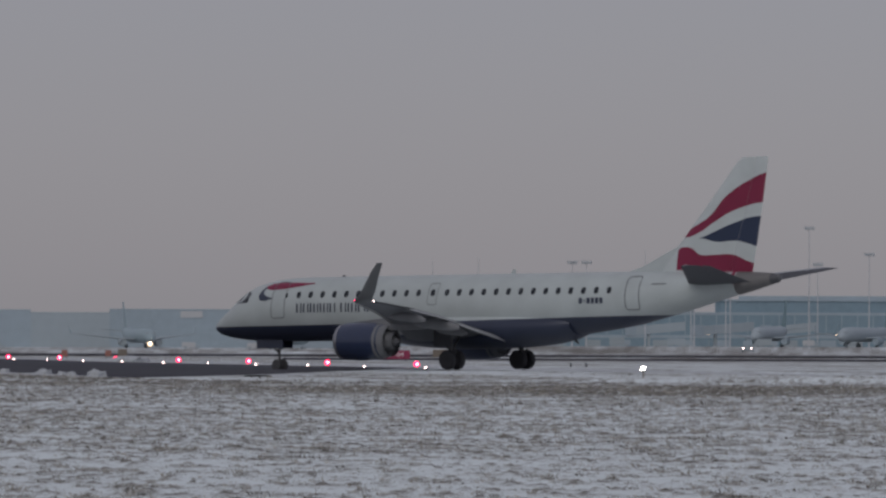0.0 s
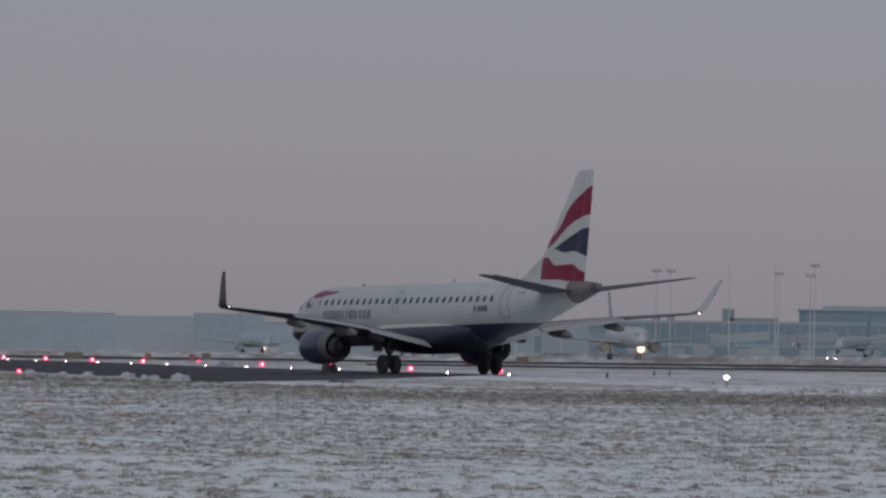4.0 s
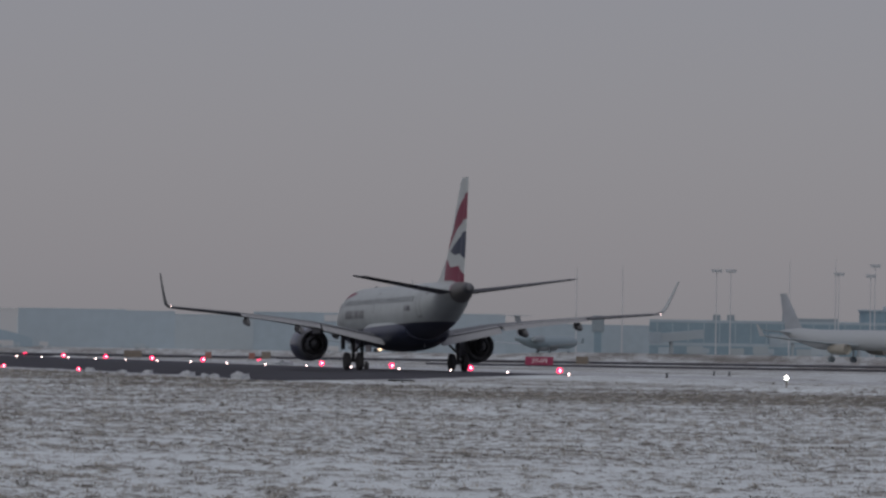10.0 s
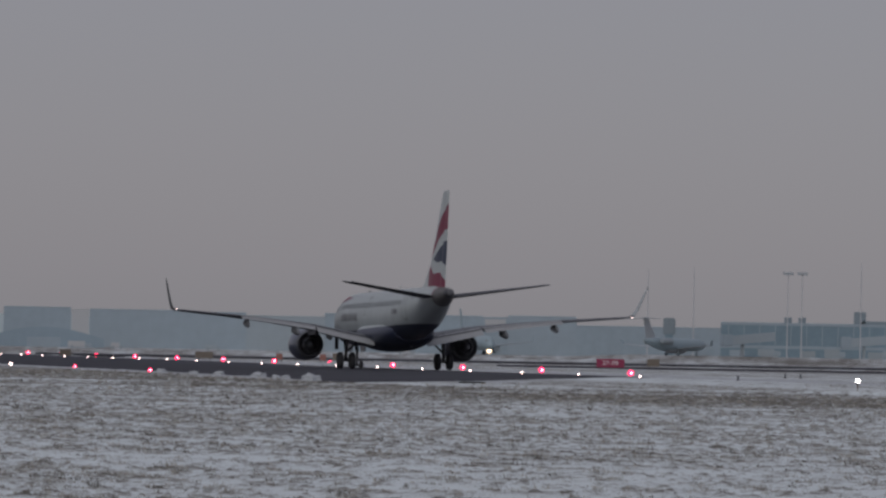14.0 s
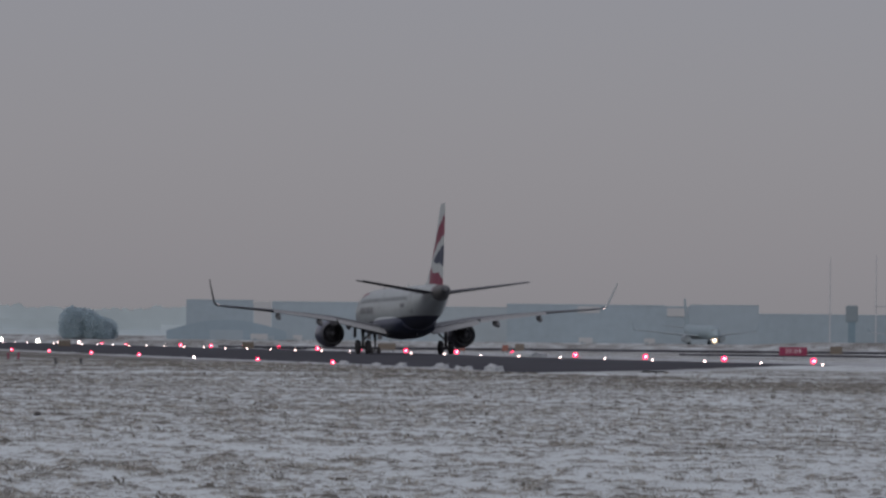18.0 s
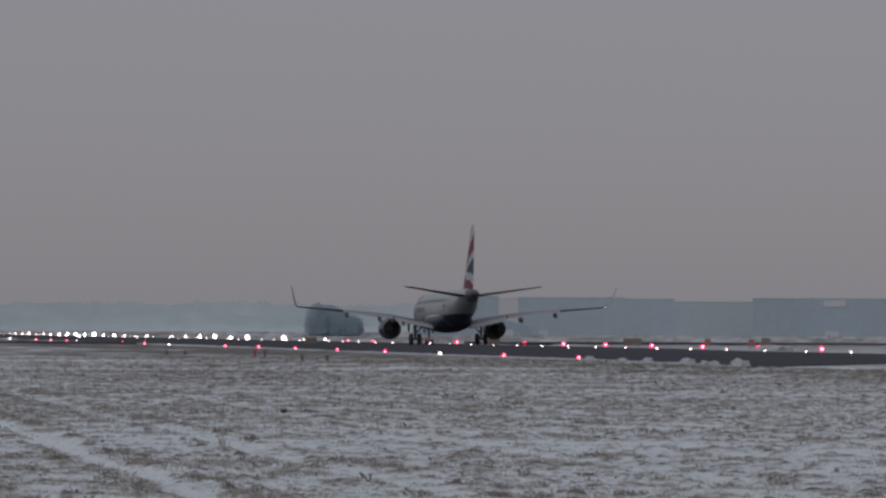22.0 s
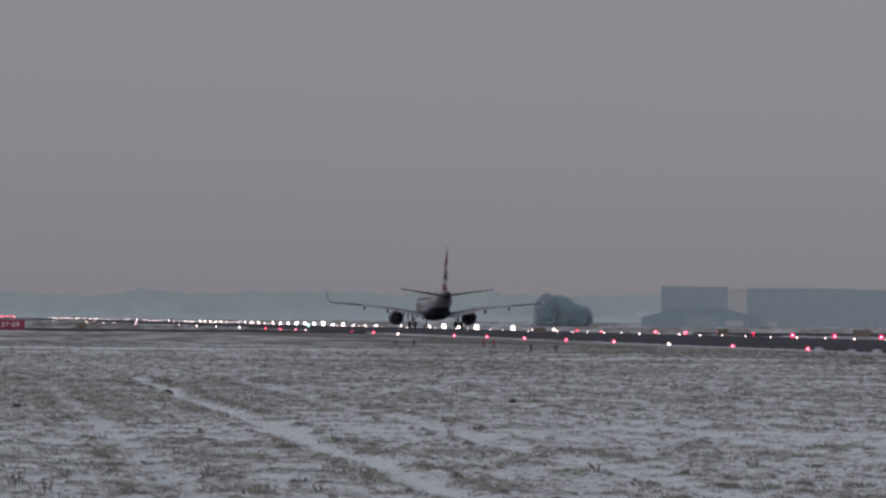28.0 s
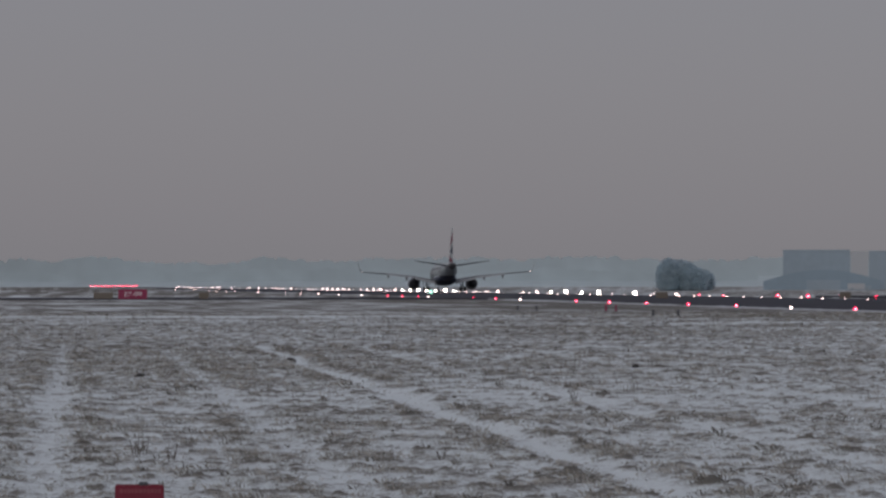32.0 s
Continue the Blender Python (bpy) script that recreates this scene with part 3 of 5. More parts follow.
for i, (deg, d, hh) in enumerate(((1.20, 63, 0.34), (1.52, 62, 0.27), (1.26, 63.4, 0.28), (4.0, 63, 0.2), (6.62, 78, 0.22), (15.42, 158, 0.36), (5.21, 93, 0.27))):
    p = at_bearing(deg, d)
    m = pose(p.x, p.y, field(p.x, p.y)[0] - 0.01, 0, 0, 40 * i)
    if proto is None:
        proto = weed(m, 0.22)
    else:
        copy_thing(proto, m).scale = (1, 1, hh / 0.3)


def clod(deg, d, size, label="dark molehill of earth in the snowy grass"):
    """A molehill: a low rough heap of earth."""
    p = at_bearing(deg, d)
    bm = bmesh.new()
    bmesh.ops.create_icosphere(bm, subdivisions=3, radius=size)
    for v in bm.verts:
        v.co *= 1 + 0.35 * noise.noise(v.co * 3 / size + Vector((deg, 0, 0)))
        v.co.z *= 0.62
    ob = part("molehill", shifted(bm, 0, 0, size * 0.25), M["earth"])
    ob.matrix_world = pose(p.x, p.y, field(p.x, p.y)[0])
    tagged(ob, label, "molehill", group="molehills")


for deg, d, s in ((2.612, 140, 0.125), (5.779, 131, 0.08), (1.24, 116, 0.09), (1.68, 105, 0.085)):
    clod(deg, d, s)

# ---- lights along the runway ----
def lamp_unit(name, label, lamp, r, stand, group):
    """A small airfield light: foot plate, stem, housing and glowing lens."""
    t = thing(name, label, "airfield light", group=group)
    part("foot", turned([(0, 0.16), (0.03, 0.15)], "Z", 10), M["dark"], t)
    if stand > 0.12:
        part("stem", rod((0, 0, 0.03), (0, 0, stand - 0.05), 0.03), M["yellow"], t)
    part("housing", turned([(stand - 0.08, 0.05), (stand - 0.05, 0.09), (stand - 0.02, 0.09)], "Z", 10), M["dark"], t)
    # lens radius takes in some of the lamp's glare
    prof = [(stand - 0.02 + r * (1 - math.cos(a)), max(0.004, r * math.sin(a))) for a in [math.pi * i / 8 for i in range(9)]]
    lens = part("lens", turned(prof, "Z", 12), lamp, t, "glowing lens")
    if lamp is M["lampred"]:
        bm = bmesh.new()
        bmesh.ops.create_icosphere(bm, subdivisions=2, radius=r * 0.42)
        part("bulb", shifted(bm, 0, -r * 0.7, stand - 0.02 + r), M["redcore"], lens, "hot pinkish core of the lamp")
    return t


def rows(first, places):
    """Copies of one lamp along the runway; the far ones differ in size to suggest brightness, some are out."""
    first.matrix_world = pose(*places[0])
    dice = random.Random(len(places))
    for p in places[1:]:
        far = 850 < p[1] < 3600
        if far and dice.random() < (0.12 if p[1] < 1900 else 0.45):
            continue
        c = copy_thing(first, pose(*p))
        if far:
            k = dice.uniform(0.6, 1.35)
            c.scale = (k, k, k)


NEAR, FARX = RX - 24, RX + 24
MID_H = 0.35
near_red = [(NEAR, 338.8 + 30.33 * n, 0.03) for n in (0, 1, 3, 4, 5, 6, 7, 10, 11, 14, 15, 16)]
rows(lamp_unit("edge_light", "small red runway edge light on a short stem", M["lampred"], 0.112, 0.13, "runway edge lights"), near_red)
far_red = [(FARX, 521.2 + 30.2 * n, 0.0) for n in range(-3, 13) if n not in (10,)]
rows(lamp_unit("edge_light", "red runway edge light across the runway", M["lampred"], 0.215, 0.06, "runway edge lights"), far_red)
near_white = [(NEAR, 338.8 + 30.33 * n, 0.03) for n in (2, 9, 13.4)] + [(NEAR, 338.8 + 60.66 * n, 0.03) for n in range(9, 27)]
rows(lamp_unit("edge_light", "white runway edge light on a short stem", M["lampwhite"], 0.085, 0.12, "runway edge lights"), near_white)
far_white = [(FARX, 521.2 + 30.2 * n, 0.0) for n in range(13, 105) if n not in (15, 16, 17, 18, 19, 20, 27, 28, 29, 30, 31, 32, 33, 34)]
rows(lamp_unit("edge_light", "white runway edge light across the runway", M["lampwhite"], 0.165, 0.1, "runway edge lights"), far_white)
mid = [(RX, 384.3 + 15.2 * n, MID_H) for n in range(-4, 76)] + [(RX, 1540 + 30 * n, MID_H) for n in range(45)]
rows(lamp_unit("centreline_light", "flush white runway centreline light", M["lampwhite"], 0.05, 0.06, "runway centreline lights"), mid)
bright = [(FARX, 521.2 + 30.2 * n, 0.0) for n in (15, 16, 17, 18, 19, 20, 27, 28, 29, 30, 31, 32, 33, 34)]
rows(lamp_unit("edge_light", "dazzling white runway edge light across the runway", M["lampbright"], 0.27, 0.1, "runway edge lights"), bright)
end_red = [(51 + 2.1 * n, 3720, -0.1) for n in range(14)]
rows(lamp_unit("runway_end_light", "far red runway end light", M["lampred"], 0.42, 0.5, "runway end lights"), end_red)
beacon = lamp_unit("approach_lamp", "dazzling white approach lamp on a low stand", M["lampbright"], 0.085, 0.43, "")
p = at_bearing(14.964, 262)
beacon.matrix_world = pose(p.x, p.y, 0.22)


def mandatory_sign(width, height, m):
    t = thing("runway_sign", "red lit runway sign reading 27-09 on short legs", "airfield sign", m, group="red runway signs")
    part("panel", box(-width / 2, width / 2, -0.12, 0.12, 0.25, 0.25 + height, 0.03), M["signred"], t, smooth=False)
    for x in (-width * 0.35, width * 0.35):
        part("leg", rod((x, 0, 0), (x, 0, 0.27), 0.04), M["dark"], t)
    cu = bpy.data.curves.new("legend", "FONT")
    cu.body, cu.size, cu.align_x, cu.align_y, cu.extrude = "27-09", height * 0.66, "CENTER", "CENTER", 0.008
    me = bpy.data.meshes.new_from_object(bpy.data.objects.new("tmp", cu))
    me.materials.append(M["signwhite"])
    lg = new("legend", me)
    lg.parent = t
    lg.matrix_local = pose(0, -0.128, 0.25 + height / 2, 90, 0, 0) @ Matrix.Diagonal((1.25, 1, 1, 1))
    return t


p = at_bearing(12.697, 545)
mandatory_sign(2.45, 0.74, pose(p.x, p.y, 0.1, 0, 0, -12))
p = at_bearing(1.169, 640)
green = lamp_unit("taxiway_light", "greenish taxiway lead-off light", M["lampgreen"], 0.2, 0.12, "")
q = at_bearing(3.9, 1000)
green.matrix_world = pose(q.x, q.y, 0.2)
mandatory_sign(2.95, 1.0, pose(p.x, p.y, 0.0, 0, 0, -1))


def board(name, label, category, w, h, deg, dist, material, z=0.2, group=""):
    """A box-shaped sign seen from behind, on two feet."""
    p = at_bearing(deg, dist)
    t = thing(name, label, category, pose(p.x, p.y, z, 0, 0, -deg), group)
    part("cabinet", box(-w / 2, w / 2, -0.15, 0.15, 0.15, 0.15 + h, 0.03), material, t, smooth=False)
    for x in (-w * 0.35, w * 0.35):
        part("leg", rod((x, 0, -0.1), (x, 0, 0.17), 0.04), M["dark"], t)
    return t


for deg, w, h in ((13.09, 1.2, 0.75), (8.97, 1.75, 0.62), (10.19, 0.9, 0.7), (6.02, 1.2, 0.6), (0.9, 1.9, 0.62), (1.82, 0.95, 0.6), (7.7, 1.1, 0.6)):
    board("taxiway_sign", "dull yellow taxiway sign box on short legs", "airfield sign", w, h, deg, 610, M["yellow"], group="yellow taxiway signs")
for deg in (9.66, 10.06):
    board("barrier", "orange plastic barrier standing in snow", "barrier", 0.6, 0.6, deg, 600, M["orange"], group="orange barriers")



def stake(deg, dist, height, material, label, group):
    """A short marker stake with a cap."""
    p = at_bearing(deg, dist)
    t = thing("marker_stake", label, "marker", pose(p.x, p.y, field(p.x, p.y)[0] - 0.02), group)
    part("post", rod((0, 0, 0), (0, 0, height), 0.06, 0.05), material, t)
    part("cap", shifted(turned([(0, 0.09), (0.05, 0.09), (0.07, 0.04)], "Z", 10), 0, 0, height), material, t)
    part("base", turned([(0, 0.13), (0.05, 0.1)], "Z", 10), M["dark"], t)


for deg in (5.507, 5.60):
    stake(deg, 354, 0.34, M["signred"], "short orange-red marker stake in the grass", "red marker stakes")
for deg, d in ((5.94, 314), (6.17, 314), (4.70, 378), (4.87, 378), (13.868, 346), (14.3, 420), (14.44, 420)):
    stake(deg, d, 0.24, M["dark"], "short dark marker stake in the snow", "dark marker stakes")


def warning_board(deg, dist, width, top):
    """The small red board close to the camera, with a dark clip on its upper edge and a line of worn writing."""
    p = at_bearing(deg, dist)
    t = thing("warning_board", "small dark red board with worn writing on a post", "sign", pose(p.x, p.y, 0, 0, 0, -deg))
    part("board", box(-width / 2, width / 2, -0.01, 0.012, top - 0.22, top, 0.008), M["boardred"], t, smooth=False)
    part("post", rod((0, 0.03, field(p.x, p.y)[0] - 0.1), (0, 0.03, top - 0.02), 0.018), M["pole"], t)
    part("clip", box(-0.006, 0.052, -0.016, 0.03, top - 0.006, top + 0.014, 0.004), M["dark"], t, smooth=False)
    x = -width / 2 + 0.03
    for w in (0.022, 0.014, 0.016, 0.014, 0.018, 0.024, 0.016, 0.018, 0.016, 0.014, 0.018):
        part("writing_bar", box(x, x + w, -0.0135, -0.0095, top - 0.052, top - 0.028), M["boardtext"], t, smooth=False)
        x += w + 0.006


warning_board(1.23, 38.0, 0.30, 0.535)

# ---- distance: hangars, terminal, woods, masts ----
def building(name, label, b0, b1, dist, height, material, category="building", base=0.0, bays=0, bay_mat=None, roof=0.4, depth=40):
    """A long flat-roofed building facing the eye between two bearings: walls, roof slab, door bays."""
    a, b = at_bearing(b0, dist), at_bearing(b1, dist)
    w = (b - a).length
    mid = (b0 + b1) / 2
    c = at_bearing(mid, dist)
    t = thing(name, label, category, pose(c.x, c.y, base, 0, 0, -mid))
    part("wall", box(-w / 2, w / 2, 0, depth, -0.5, height - roof), material, t, smooth=False)
    part("roof", box(-w / 2, w / 2, -0.06, depth, height - roof, height), material, t, smooth=False)
    for i in range(bays):
        x0 = -w / 2 + w * (i + 0.12) / bays
        x1 = -w / 2 + w * (i + 0.88) / bays
        part("door", box(x0, x1, -0.07, 0.1, -0.3, height * 0.72), bay_mat or material, t, smooth=False)
    return t


HD = 1900


def panel(t, x0, x1, z0, z1, material=None):
    """A pale panel on a hangar's front."""
    part("panel", box(x0, x1, -0.3, 0.1, z0, z1), material or M["clad3"], t, "whitish panel", smooth=False)


# the hangars' hazy look lies in their cladding colours
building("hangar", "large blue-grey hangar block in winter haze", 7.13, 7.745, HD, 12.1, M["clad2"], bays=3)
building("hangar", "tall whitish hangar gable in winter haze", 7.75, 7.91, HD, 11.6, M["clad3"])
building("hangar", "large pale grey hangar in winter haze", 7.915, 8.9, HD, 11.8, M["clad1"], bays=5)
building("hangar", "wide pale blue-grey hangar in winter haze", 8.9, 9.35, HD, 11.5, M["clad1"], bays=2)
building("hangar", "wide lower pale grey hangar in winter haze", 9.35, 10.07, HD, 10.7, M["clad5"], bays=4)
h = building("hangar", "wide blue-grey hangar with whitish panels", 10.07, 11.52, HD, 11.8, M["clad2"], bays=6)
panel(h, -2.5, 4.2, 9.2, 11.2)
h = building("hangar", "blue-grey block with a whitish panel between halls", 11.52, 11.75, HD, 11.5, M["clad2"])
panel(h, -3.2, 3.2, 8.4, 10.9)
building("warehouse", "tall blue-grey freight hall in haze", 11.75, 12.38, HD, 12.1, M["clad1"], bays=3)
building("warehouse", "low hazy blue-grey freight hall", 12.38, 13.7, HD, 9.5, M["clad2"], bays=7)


def arched_hall(b0, b1, dist, height, label):
    """A low hall with a curved roof."""
    a, b = at_bearing(b0, dist), at_bearing(b1, dist)
    w, mid = (b - a).length, (b0 + b1) / 2
    c = at_bearing(mid, dist)
    t = thing("arched_hall", label, "building", pose(c.x, c.y, 0, 0, 0, -mid))
    n = 16
    rings = []
    for y in (0, 30):
        rings.append([(-w / 2, y, -0.3)] + [(-w / 2 + w * i / n, y, height * (0.45 + 0.55 * math.sin(math.pi * i / n))) for i in range(n + 1)] + [(w / 2, y, -0.3)])
    part("hall", loft(rings), M["clad7"], t)
    part("door", box(-w * 0.14, w * 0.14, -0.3, 0.1, -0.2, height * 0.5), M["clad1"], t, smooth=False)


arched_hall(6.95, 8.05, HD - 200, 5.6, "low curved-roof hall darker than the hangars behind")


def terminal():
    """Long terminal pier: glazed lower floor, pale walkway band, glazed upper floor, roof edge."""
    b0, b1, dist = 13.7, 18.0, 1780
    a, b = at_bearing(b0, dist), at_bearing(b1, dist)
    w, mid = (b - a).length, (b0 + b1) / 2
    c = at_bearing(mid, dist)
    t = thing("terminal", "long hazy airport terminal with greenish glazing and pale bands", "building", pose(c.x, c.y, 0, 0, 0, -mid))
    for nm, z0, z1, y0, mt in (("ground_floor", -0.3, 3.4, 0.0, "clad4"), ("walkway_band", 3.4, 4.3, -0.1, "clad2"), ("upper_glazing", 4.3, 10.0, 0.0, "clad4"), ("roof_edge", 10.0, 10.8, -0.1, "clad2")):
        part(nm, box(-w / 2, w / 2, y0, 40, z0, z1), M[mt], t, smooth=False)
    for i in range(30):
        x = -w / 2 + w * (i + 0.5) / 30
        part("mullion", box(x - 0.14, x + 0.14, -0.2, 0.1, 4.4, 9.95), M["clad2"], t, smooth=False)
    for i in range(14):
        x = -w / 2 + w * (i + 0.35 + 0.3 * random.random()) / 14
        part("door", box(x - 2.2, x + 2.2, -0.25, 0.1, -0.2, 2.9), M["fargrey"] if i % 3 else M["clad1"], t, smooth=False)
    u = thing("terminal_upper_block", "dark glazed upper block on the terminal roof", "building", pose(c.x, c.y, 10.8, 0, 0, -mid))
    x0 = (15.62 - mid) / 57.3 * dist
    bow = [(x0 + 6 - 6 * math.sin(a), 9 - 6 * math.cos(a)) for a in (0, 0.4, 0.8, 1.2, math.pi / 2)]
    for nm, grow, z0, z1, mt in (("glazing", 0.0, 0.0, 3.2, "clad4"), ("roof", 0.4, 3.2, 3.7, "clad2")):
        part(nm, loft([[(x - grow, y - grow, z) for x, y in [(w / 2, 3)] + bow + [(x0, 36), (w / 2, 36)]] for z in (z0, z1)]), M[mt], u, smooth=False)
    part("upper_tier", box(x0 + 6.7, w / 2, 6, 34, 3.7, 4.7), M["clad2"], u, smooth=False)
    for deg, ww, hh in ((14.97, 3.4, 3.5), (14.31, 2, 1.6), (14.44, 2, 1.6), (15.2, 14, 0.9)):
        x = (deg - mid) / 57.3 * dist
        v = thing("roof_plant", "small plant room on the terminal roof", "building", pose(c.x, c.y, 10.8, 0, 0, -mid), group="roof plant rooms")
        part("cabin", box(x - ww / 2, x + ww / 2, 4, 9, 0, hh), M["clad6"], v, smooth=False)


terminal()


def tank_tower(deg, dist, w, h):
    p = at_bearing(deg, dist)
    t = thing("tower", "stubby grey-blue service tower in haze", "tower", pose(p.x, p.y, 0, 0, 0, -deg))
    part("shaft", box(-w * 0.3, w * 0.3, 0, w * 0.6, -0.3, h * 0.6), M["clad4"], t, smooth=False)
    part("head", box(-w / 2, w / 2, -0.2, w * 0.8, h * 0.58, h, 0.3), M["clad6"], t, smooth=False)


tank_tower(13.23, 1850, 3.6, 12.0)


def jet_bridge(deg, dist, ln, turn):
    """A passenger bridge: sloping tube on a wheeled leg with a cab at its end."""
    p = at_bearing(deg, dist)
    t = thing("jet_bridge", "pale grey passenger boarding bridge", "jet bridge", pose(p.x, p.y, APRON, 0, 0, turn), group="passenger boarding bridges")
    part("tunnel", loft([[(x, 0, z + 4.2), (x, 2.4, z + 4.2), (x, 2.4, z + 6.6), (x, 0, z + 6.6)] for x, z in ((0, 0.4), (-ln, -0.9))]), M["clad5"], t, smooth=False)
    part("cab", box(-ln - 2.6, -ln + 0.2, -0.3, 2.7, 3.0, 6.2, 0.2), M["clad1"], t, smooth=False)
    part("leg", box(-ln * 0.75, -ln * 0.75 + 0.8, 0.8, 1.6, 0, 3.6), M["fargrey"], t, smooth=False)
    part("wheel", shifted(turned([(-0.8, 0.4), (0.8, 0.4)], "Y", 12), -ln * 0.75 + 0.4, 1.2, 0.4), M["fargrey"], t)


for deg, ln, turn in ((15.35, 14, -8), (15.98, 16, 12), (16.55, 13, -4), (14.2, 13, 10)):
    jet_bridge(deg, 1740, ln, turn)


def ground_vehicle(deg, dist, w, h, material, label, name="apron_van"):
    """A small apron vehicle: body, cab and wheels."""
    p = at_bearing(deg, dist)
    t = thing(name, label, "vehicle", pose(p.x, p.y, 0.14 + (APRON if deg > 12.9 else 0), 0, 0, -deg), group="apron vehicles")
    part("body", box(-w / 2, w * 0.22, 0, 2, 0.35, h, 0.08), material, t, smooth=False)
    part("cab", box(w * 0.22, w / 2, 0, 2, 0.35, h * 0.75, 0.08), M["clad1"], t, smooth=False)
    for x in (-w * 0.32, w * 0.32):
        # grey instead of black tyres, for the haze
        part("wheel", shifted(turned([(-0.12, 0.38), (0.12, 0.38)], "Y", 12), x, -0.02, 0.38), M["fargrey"], t)


for deg, dist, w, h, mt, lb in ((8.17, 1500, 3.0, 1.5, "clad3", "white van parked by the hangars"), (7.83, 1450, 5.5, 1.7, "clad3", "long white lorry by the hangars"), (10.82, 1500, 4.6, 1.6, "clad3", "pale lorry by the freight hall"),
                                (11.4, 1500, 3.6, 1.5, "clad3", "pale van by the freight hall"), (14.15, 1500, 5.5, 2.0, "clad5", "pale tug train on the apron"), (14.75, 1480, 5.0, 2.2, "fargrey", "grey loader on the apron"),
                                (15.3, 1490, 6.0, 2.0, "clad5", "pale bus on the apron"), (16.1, 1480, 5.0, 1.9, "fargrey", "grey catering lorry on the apron"), (16.5, 1490, 4.0, 1.7, "clad3", "white van on the apron"), (9.05, 1500, 4.0, 1.4, "clad5", "pale van beside the taxiway")):
    ground_vehicle(deg, dist, w, h, M[mt], lb)


def lit_tug(deg, dist):
    """A baggage tug that faces the field with both headlamps on."""
    p = at_bearing(deg, dist)
    t = thing("baggage_tug", "grey baggage tug on the apron with its headlamps on", "vehicle", pose(p.x, p.y, 0.14, 0, 0, -deg), group="apron vehicles")
    part("body", box(-1.15, 1.15, 0, 4.5, 0.3, 1.3, 0.08), M["fargrey"], t, smooth=False)
    part("cab", box(-0.95, 0.95, 1.6, 3.4, 1.3, 2.2, 0.1), M["clad1"], t, smooth=False)
    for x in (-0.83, 0.83):
        part("headlamp", shifted(turned([(-0.1, 0.06), (-0.04, 0.11), (0.05, 0.11)], "Y", 12), x, -0.04, 0.78), M["lampwhite"], t, "lit headlamp")
        for y in (0.9, 3.6):
            part("wheel", shifted(turned([(-0.14, 0.36), (0.14, 0.36)], "X", 12), x * 1.25, y, 0.36), M["clad6"], t)


lit_tug(15.92, 1245)


def bridge_lamp(deg, dist, z):
    """An amber warning lamp on a post beside a boarding bridge."""
    p = at_bearing(deg, dist)
    t = thing("warning_lamp", "amber warning lamp lit on a post by a boarding bridge", "lamp", pose(p.x, p.y, z, 0, 0, -deg), group="amber warning lamps")
    part("post", rod((0, 0, -3.5), (0, 0, 0), 0.08), M["fargrey"], t)
    part("lens", shifted(turned([(-0.16, 0.14), (0, 0.2), (0.16, 0.17), (0.24, 0.07)], "Z", 12), 0, 0, 0.1), M["lampgold"], t, "glowing amber lens")


for deg in (15.565, 16.73):
    bridge_lamp(deg, 1735, 3.4 + APRON)


def far_tree(m, height, spread, name="tree", label="bare far tree greyed for haze"):
    """Trunk, limbs, a dense inner crown and a ragged shell of fine twigs that hugs it."""
    t = thing(name, label, "tree", m, group="rimy trees beyond the airfield")
    bm = rod((0, 0, -0.3), (0, 0, height * 0.5), 0.25, 0.14, 7)
    for i in range(6):
        a = i * 1.05
        rod((0, 0, height * (0.25 + 0.04 * i)), (math.cos(a) * spread * 0.6, math.sin(a) * spread * 0.6, height * (0.55 + 0.05 * i)), 0.12, 0.04, 5, bm)
    part("trunk", bm, M["haze_tint"], t)

    def shell(e, f, k):
        """A point of the crown: full below, broad and flat on top, with shallow lobes."""
        wide = max(0.0, 1 - abs(e) ** (2.3 if e > 0 else 6)) ** 0.5
        g = k * (1 + 0.16 * noise.noise((1.6 * math.cos(f), 1.6 * math.sin(f), 1.8 * e)) + 0.16 * noise.noise((4 * math.cos(f), 4 * math.sin(f), 5 * e)))
        return Vector((spread * wide * g * math.cos(f), spread * wide * g * math.sin(f), height * (0.5 + 0.49 * e * (0.75 + 0.25 * g))))

    vs, fs = [], []
    up, n = 14, 22
    for a in range(up + 1):
        for q in range(n):
            vs.append(shell(2 * a / up - 1, math.tau * q / n, 0.6))
    for a in range(up):
        for q in range(n):
            fs.append((a * n + q, a * n + (q + 1) % n, a * n + n + (q + 1) % n, a * n + n + q))
    for i in range(12000):
        c = shell(random.uniform(-0.95, 1), random.uniform(0, math.tau), random.uniform(0.5, 1) + random.uniform(0, 0.2))
        c.z += random.uniform(-0.35, 0.3)
        k = len(vs)
        for _ in range(3):
            vs.append(c + Vector((random.uniform(-0.22, 0.22), random.uniform(-0.22, 0.22), random.uniform(-0.3, 0.3))))
        fs.append((k, k + 1, k + 2))
    cr = new("crown", mesh_of("crown", vs, fs, M["haze_tint"]))
    cr.parent = t
    return t


first = far_tree(pose(0, 0, 0), 7.6, 2.6)
spots = [(6.08, 7.2), (6.14, 7.5), (6.21, 7.4), (6.255, 6.9), (6.33, 5.6), (6.38, 5.3), (6.10, 7.0), (6.175, 7.4), (6.235, 7.0), (6.35, 5.5)]
for i, (deg, h) in enumerate(spots):
    p = at_bearing(deg, 1480 + 11 * (i % 3))
    m = pose(p.x, p.y, 0.1, 0, 0, 37 * i)
    if i == 0:
        first.matrix_world = m
    else:
        c = copy_thing(first, m)
        c.scale = (0.9 + 0.1 * (i % 3), 0.9 + 0.1 * (i % 3), 0.97 * h / 7.6)


